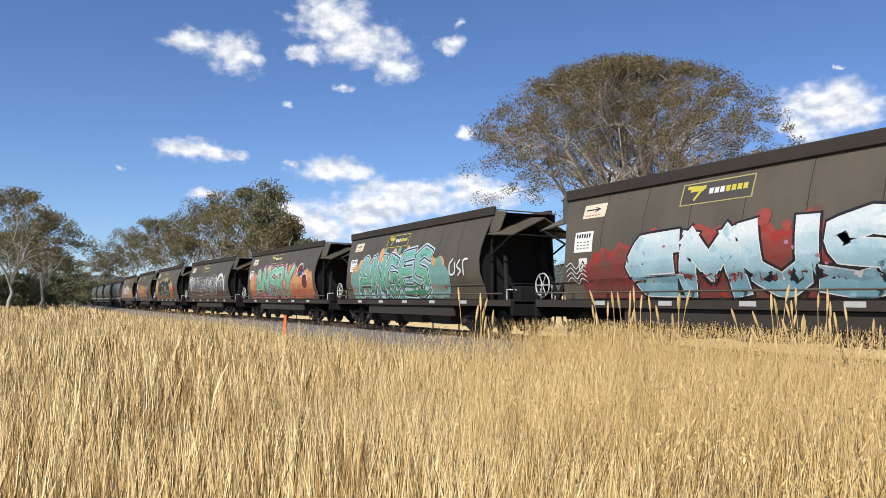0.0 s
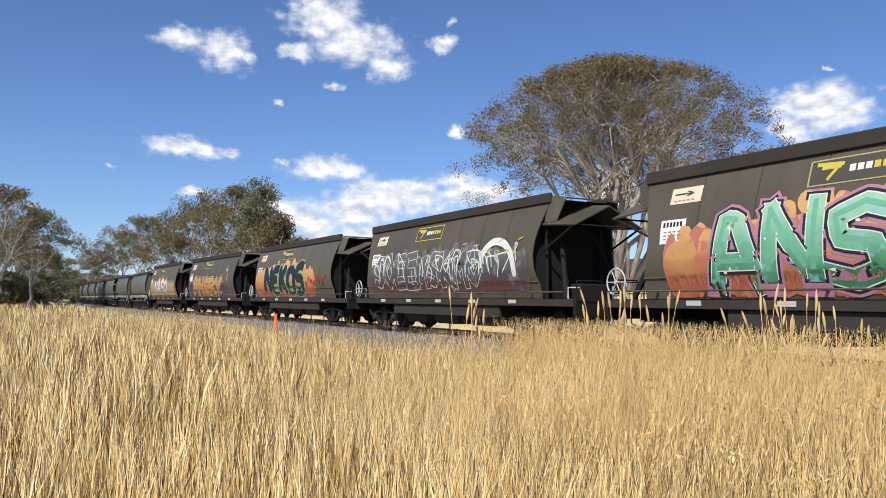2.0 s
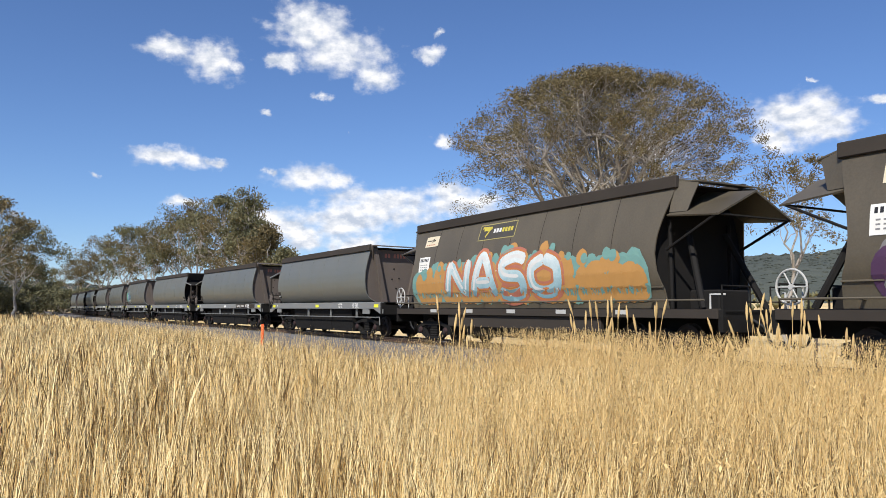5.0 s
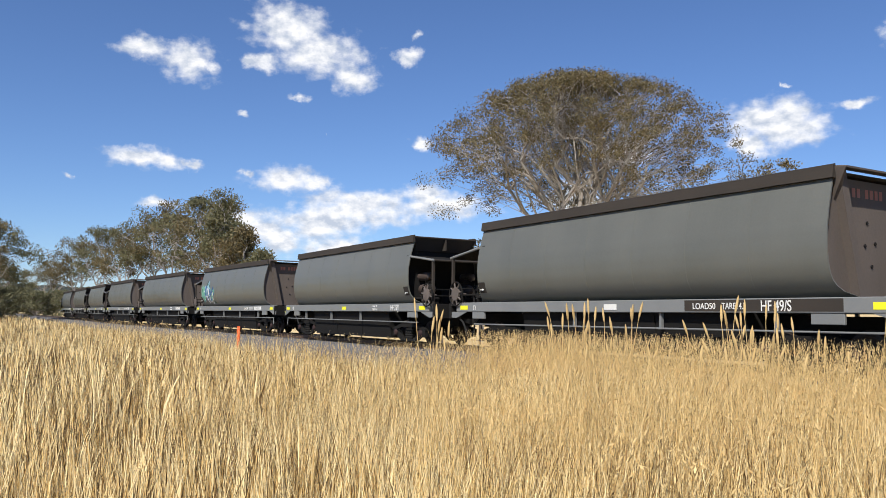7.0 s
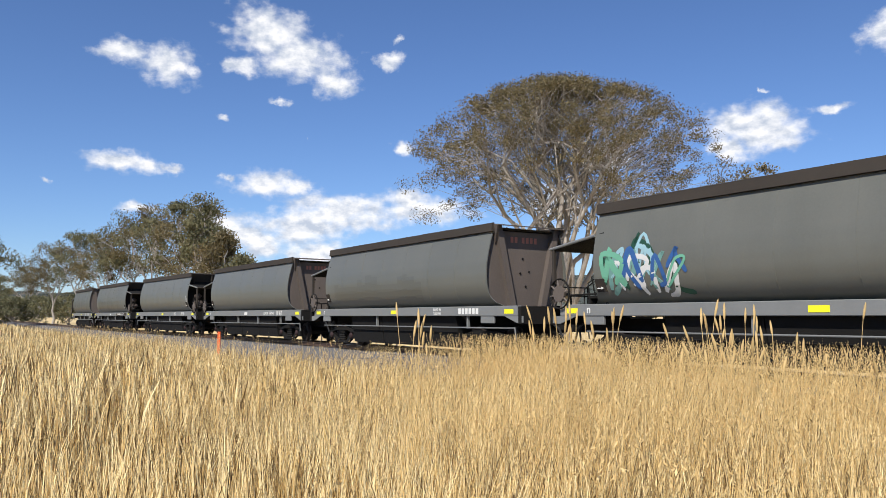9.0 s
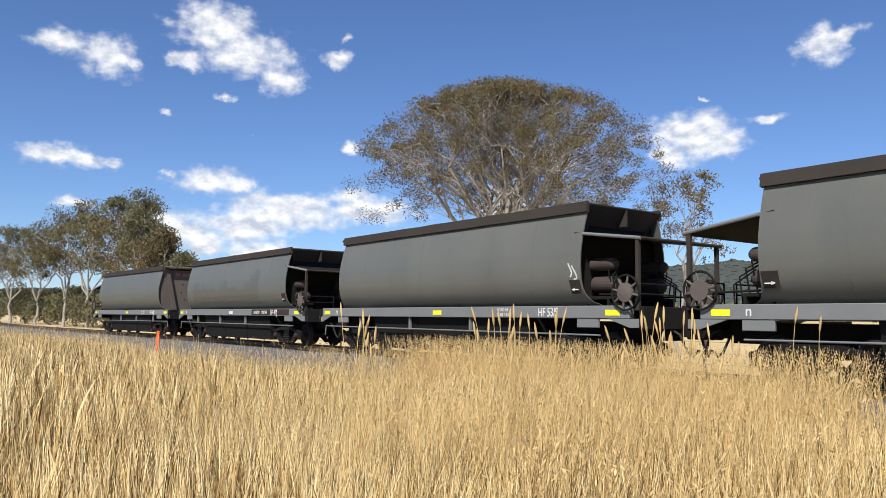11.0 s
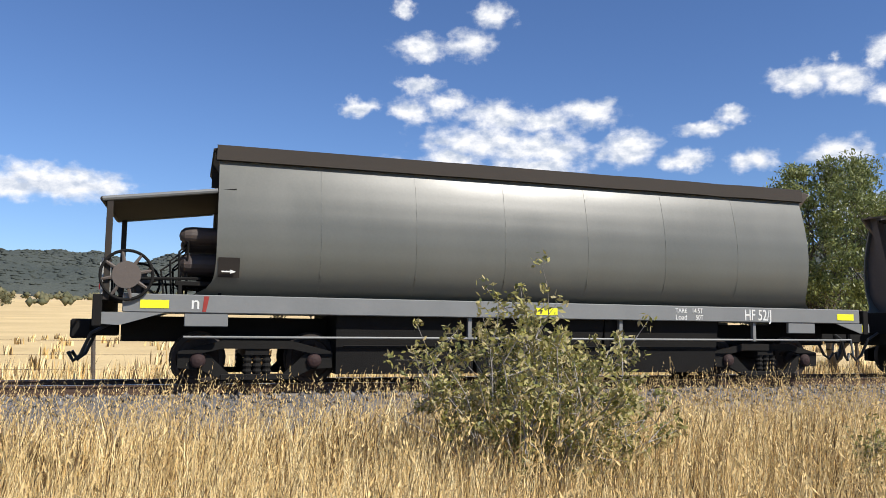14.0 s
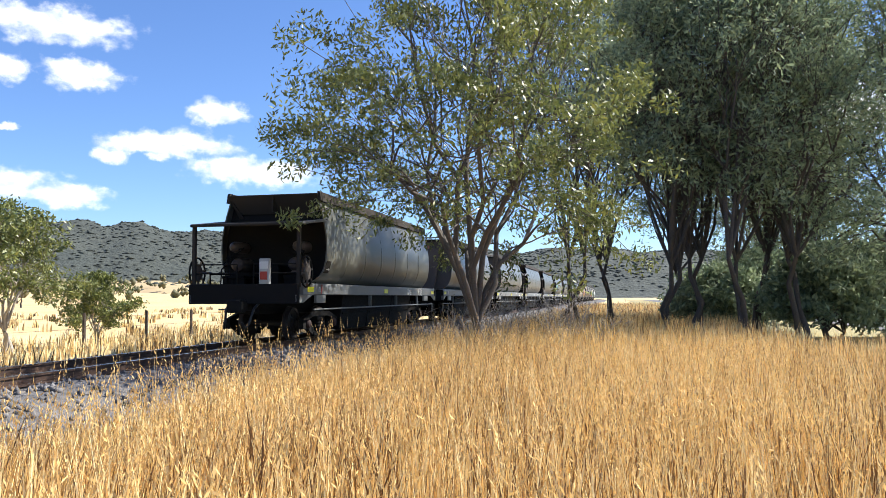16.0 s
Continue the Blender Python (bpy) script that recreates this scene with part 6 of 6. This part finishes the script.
def sown(name, v, f, corners, label):
    """Stalks of one kind as two meshes: pale on the open side, golden further along the line."""
    k = np.asarray(v).reshape(-1, corners, 3)
    one = np.asarray(f)[: len(f) // len(k)]
    east = k[:, 0, 0] > 12.5
    for mask, mat, colour in ((~east, SEED, "pale"), (east, GOLDSEED, "golden")):
        part_v = k[mask]
        part_f = (one[None] + (np.arange(len(part_v)) * corners)[:, None, None]).reshape(-1, one.shape[1])
        tagged(mesh_from(name, part_v.reshape(-1, 3), part_f, mat), colour + " " + label, "grass", kind="stuff")


def make_grass():
    rng = np.random.default_rng(21)

    def field(rows, name, mat, label):
        vs, fs, count = [], [], 0
        for n, x0, x1, y0, y1, h0, h1, width in rows:
            x, y = clumped(n, x0, x1, y0, y1, rng)
            h = rng.uniform(h0, h1, n) ** 0.8 * (1 + 0.16 * patchy(x, y))
            h *= np.where((y > 9.3) & (y < 12), np.clip(1 - (y - 9.3) * 0.5, 0.35, 1), 1.0)
            h *= np.where((x < -10) & (y > 6.6), np.clip(1 - (y - 6.6) * 0.55, 0.12, 1), 1.0)
            h *= np.where((x > -5) & (x < 15) & (y > 7.4) & (y < 12), np.clip(1 - (y - 7.4) * 0.40, 0.22, 1), 1.0)
            v, f = blades(n, (x, y), h, width * rng.uniform(0.4, 1.7, n), rng, 0.26)
            vs.append(v)
            fs.append(f + count)
            count += len(v)
        tagged(mesh_from(name, np.concatenate(vs), np.concatenate(fs), mat), label, "grass", kind="stuff")
    field([(70000, -9, 5, 2.0, 6.2, 0.40, 0.98, 0.0056), (48000, -15, 6, 6.0, 10.2, 0.45, 1.12, 0.0108), (24000, -13, -2.2, -3.5, 2.6, 0.40, 0.95, 0.0075),
           (38000, 4, 13, 1.0, 10.2, 0.40, 0.95, 0.0090), (48000, -38, -9, -5.0, 10.2, 0.45, 1.08, 0.018), (20000, -85, -36, -14.0, 10.0, 0.5, 1.0, 0.034), (10000, -190, -85, -34.0, 9.0, 0.5, 1.0, 0.09)],
          "tall_grass", GRASS, "tall pale dry grass in seed")
    field([(16000, 11.5, 17, 1.0, 10.2, 0.40, 0.95, 0.0090), (76000, 16, 36, -0.6, 11.0, 0.40, 0.98, 0.0092), (22000, 34, 64, 0.6, 10.0, 0.5, 1.1, 0.020), (9000, 17.5, 35, 7.0, 9.7, 0.65, 1.12, 0.009), (8000, 62, 130, -3.0, 10.0, 0.6, 1.2, 0.05)],
          "golden_grass", GOLD, "tall golden-brown dry grass in seed")
    field([(14000, -14, 62, 16.3, 24, 0.3, 0.7, 0.024), (14000, -110, 150, 23, 70, 0.25, 0.55, 0.09)], "paddock_grass", GRASS, "dry grass of the paddock behind the line")
    # taller stalks with narrow seed spikes
    n = 6500
    x, y = rng.uniform(-46, 36, n), rng.uniform(3.4, 9.8, n)
    h = rng.uniform(0.95, 1.30, n) + 0.14 * np.clip((y - 7) / 2.5, 0, 1)
    h *= np.where((x > -5) & (x < 15) & (y > 8.0), 0.72, 1.0) * np.where((x < -12) & (y > 6.8), 0.5, 1.0)
    v, f = blades(n, (x, y), h, np.full(n, 0.0075), rng, 0.30)
    sown("seed_stalks", v, f, 5, "thin straw stalks standing above the grass")
    m = 12000
    bx, by = clumped(m, -4, 30, 7.6, 9.9, rng, 0.2, 9)
    far = m // 2
    bx[:far], by[:far] = clumped(far, -13, -4.5, 7.8, 9.9, rng, 0.25, 9)
    tall = rng.uniform(0.45, 0.95, m)
    tall[:far] = rng.uniform(0.9, 1.42, far)
    bv, bf = blades(m, (bx, by), tall, np.full(m, 0.0085), rng, 0.3)
    sown("edge_stalks", bv, bf, 5, "sparse stalks along the ballast edge")

    c = 15000
    cx, cy = rng.uniform(-12, 20, c), rng.uniform(2.4, 8.6, c)
    cv, cf = blades(c, (cx, cy), rng.uniform(0.70, 1.06, c), np.full(c, 0.0062), rng, 0.5)
    sown("bright_culms", cv, cf, 5, "fine culms among the dry grass")

    k = 1500
    ta, td = np.radians(np.concatenate([rng.normal(42, 7, k // 2), rng.uniform(26, 62, k - k // 2)])), rng.uniform(5.4, 8.4, k)
    tv, tf = blades(k, (-td * np.sin(ta), td * np.cos(ta)), rng.uniform(1.2, 1.66, k), np.full(k, 0.0050), rng, 0.34)
    sown("tall_culms", tv, tf, 5, "single tall culms rising over the grass")

    # narrow flattened heads, each a short chain of scales bent the way of its stalk
    def heads(name, tips, lean, scales, long, label):
        k = len(tips)
        step = np.linspace(0, 1, scales)
        base = np.repeat(tips, scales, 0) + (lean[:, None] * (step * long)[None, :, None]).reshape(-1, 3)
        c, axis = base, np.repeat(lean, scales, 0) + rng.normal(0, 0.25, (k * scales, 3))
        side = np.cross(axis, rng.normal(0, 1, (k * scales, 3)))
        side /= np.linalg.norm(side, axis=1)[:, None] + 1e-9
        ln = long / scales * 1.1
        w = 0.0060 * np.tile(1.15 - 0.6 * step, k)[:, None]
        q = np.stack([c - axis * ln * 0.5, c + side * w, c + axis * ln * 0.6, c - side * w], 1)
        sown(name, q.reshape(-1, 3), np.arange(k * scales * 4).reshape(-1, 4), 4, label)
    j = v.reshape(n, 5, 3)
    jb = bv.reshape(m, 5, 3)
    ends = np.concatenate([j[:, 4], jb[:, 4]])
    ways = ends - np.concatenate([(j[:, 2] + j[:, 3]) / 2, (jb[:, 2] + jb[:, 3]) / 2])
    ways /= np.linalg.norm(ways, axis=1)[:, None]
    heads("seed_spikes", ends - ways * 0.03, ways, 4, 0.12, "narrow seed spikes of the dry grass")
    n2 = 24000
    px, py = clumped(n2, -15, 34, 2.6, 9.4, rng, 0.3, 10)
    pw = np.stack([rng.normal(0.1, 0.45, n2), rng.normal(0, 0.45, n2), np.full(n2, 0.9)], 1)
    pw /= np.linalg.norm(pw, axis=1)[:, None]
    heads("grass_heads", np.stack([px, py, rng.uniform(0.45, 0.98, n2)], 1), pw, 4, 0.14, "fine seed heads among the dry blades")


make_grass()


def cattail_grass(x, y, h, lean_x, lean_y, first=[None]):
    """One stalk with a plump bristly seed head."""
    if first[0] is None:
        bm = bmesh.new()
        tube(bm, [(0, 0, 0), (0.012, 0, 0.4), (0.045, 0, 0.75), (0.10, 0, 1.0)], [0.0032, 0.003, 0.0026, 0.0022], 5)
        ob = part("stalk", bm, SEED)
        bm = bmesh.new()
        pts = [(0.097 + 0.0042 * k, 0, 0.985 + 0.0115 * k) for k in range(8)]
        tube(bm, pts, [0.003, 0.007, 0.0085, 0.009, 0.0088, 0.008, 0.006, 0.002], 9)
        head = part("seed_head", bm, SEED)
        top = new("foxtail_grass")
        ob.parent = head.parent = top
        tagged(top, "tall straw stalk with a plump golden seed head", "grass stalk", group="foxtail stalks")
        first[0] = top
    else:
        top = copy_thing(first[0], pose(0, 0, 0))
    top.matrix_basis = pose(x, y, 0, lean_x, lean_y, random.uniform(0, 360)) @ Matrix.Diagonal((1, 1, h, 1))
    return top


rs = random.Random(4)
for i in range(74):
    near = i < 56
    a = radians(rs.gauss(47.5, 2.2) if i % 2 else rs.gauss(37.5, 2.2)) if near else radians(rs.uniform(28, 62))
    d = rs.uniform(5.6, 7.2)
    cattail_grass(-d * math.sin(a), d * math.cos(a), rs.uniform(1.25, 1.66), rs.uniform(-8, 8), rs.uniform(-12, 6))


# ---- small things by the line ----
bm = bmesh.new()
box(bm, -0.06, 0.06, -0.02, 0.02, 0, 1.08, 0.005)
post = part("marker_post", bm, ORANGE)
post.matrix_basis = pose(-29.8, 8.7, 0.0, 0, 0, 40)
tagged(post, "orange-red plastic marker post standing in grass", "marker post")




def fence():
    top = new("wire_fence")
    bm = bmesh.new()
    tube(bm, [(0, 0, -0.2), (0.01, 0, 1.15)], [0.06, 0.05], 8)
    me = bpy.data.meshes.new("post")
    bm.to_mesh(me)
    bm.free()
    for i in range(60):
        p = linked("post", me, DARKBARK, top)
        p.matrix_basis = pose(-70 + 3.4 * i, 21.5 + 0.15 * math.sin(i * 1.7), ground_height(-70 + 3.4 * i, 21.5), random.uniform(-3, 3), random.uniform(-3, 3))
    for z in (0.35, 0.7, 1.05):
        bm = bmesh.new()
        tube(bm, [(-72 + 20 * i, 21.5, z) for i in range(11)], 0.006, 4)
        part("wire", bm, RAIL, top)
    tagged(top, "old timber post and wire fence", "fence")


fence()


def pylon(x, y, h):
    top = new("power_pylon")
    bm = bmesh.new()
    for sx in (-1, 1):
        for sy in (-1, 1):
            tube(bm, [(sx * 3, sy * 3, 0), (sx * 0.7, sy * 0.7, h * 0.7), (sx * 0.3, sy * 0.3, h)], 0.22, 4)
    for k in range(7):
        z = h * 0.7 * k / 7
        w = 3 - 2.3 * k / 7
        for s in (-1, 1):
            tube(bm, [(-w, s * w, z), (w, s * w, z + h * 0.1)], 0.12, 4)
    part("lattice", bm, PALE, top)
    bm = bmesh.new()
    for z in (0.72, 0.84, 0.95):
        tube(bm, [(-h * 0.16, 0, h * z), (h * 0.16, 0, h * z)], 0.2, 4)
    part("cross_arm", bm, PALE, top)
    top.matrix_basis = pose(x, y, ground_height(x, y), 0, 0, 30)
    tagged(top, "grey steel lattice power pylon", "pylon")


pylon(-140, 520, 36)
pylon(270, 420, 30)


# ---- movement ----
def motions():
    for ob, offset, turned in TRAIN:
        rows = []
        for i in range(33):
            t = i * 0.5
            x = -1.13 + SPEED * (t - 13.6) + offset
            slope = math.degrees(math.atan((line_y(x + 5) - line_y(x - 5)) / 10))
            rows.append((t, pose(x, line_y(x), RAIL_Z, 0, 0, slope + (180 if turned else 0))))
        walk(ob, rows)
    # wheels of the last three wagons, seen from nearest, roll with the train
    for ob, offset, turned in TRAIN[:3]:
        for wheel in [c for c in ob.children if c.name.startswith("wheelset")]:
            at = wheel.matrix_basis.translation.copy()
            sense = -1 if turned else 1
            walk(wheel, [(i / FPS, pose(at.x, at.y, at.z, 0, sense * math.degrees(SPEED * i / FPS / 0.38) % 360, 0)) for i in range(16 * FPS + 1)])


motions()
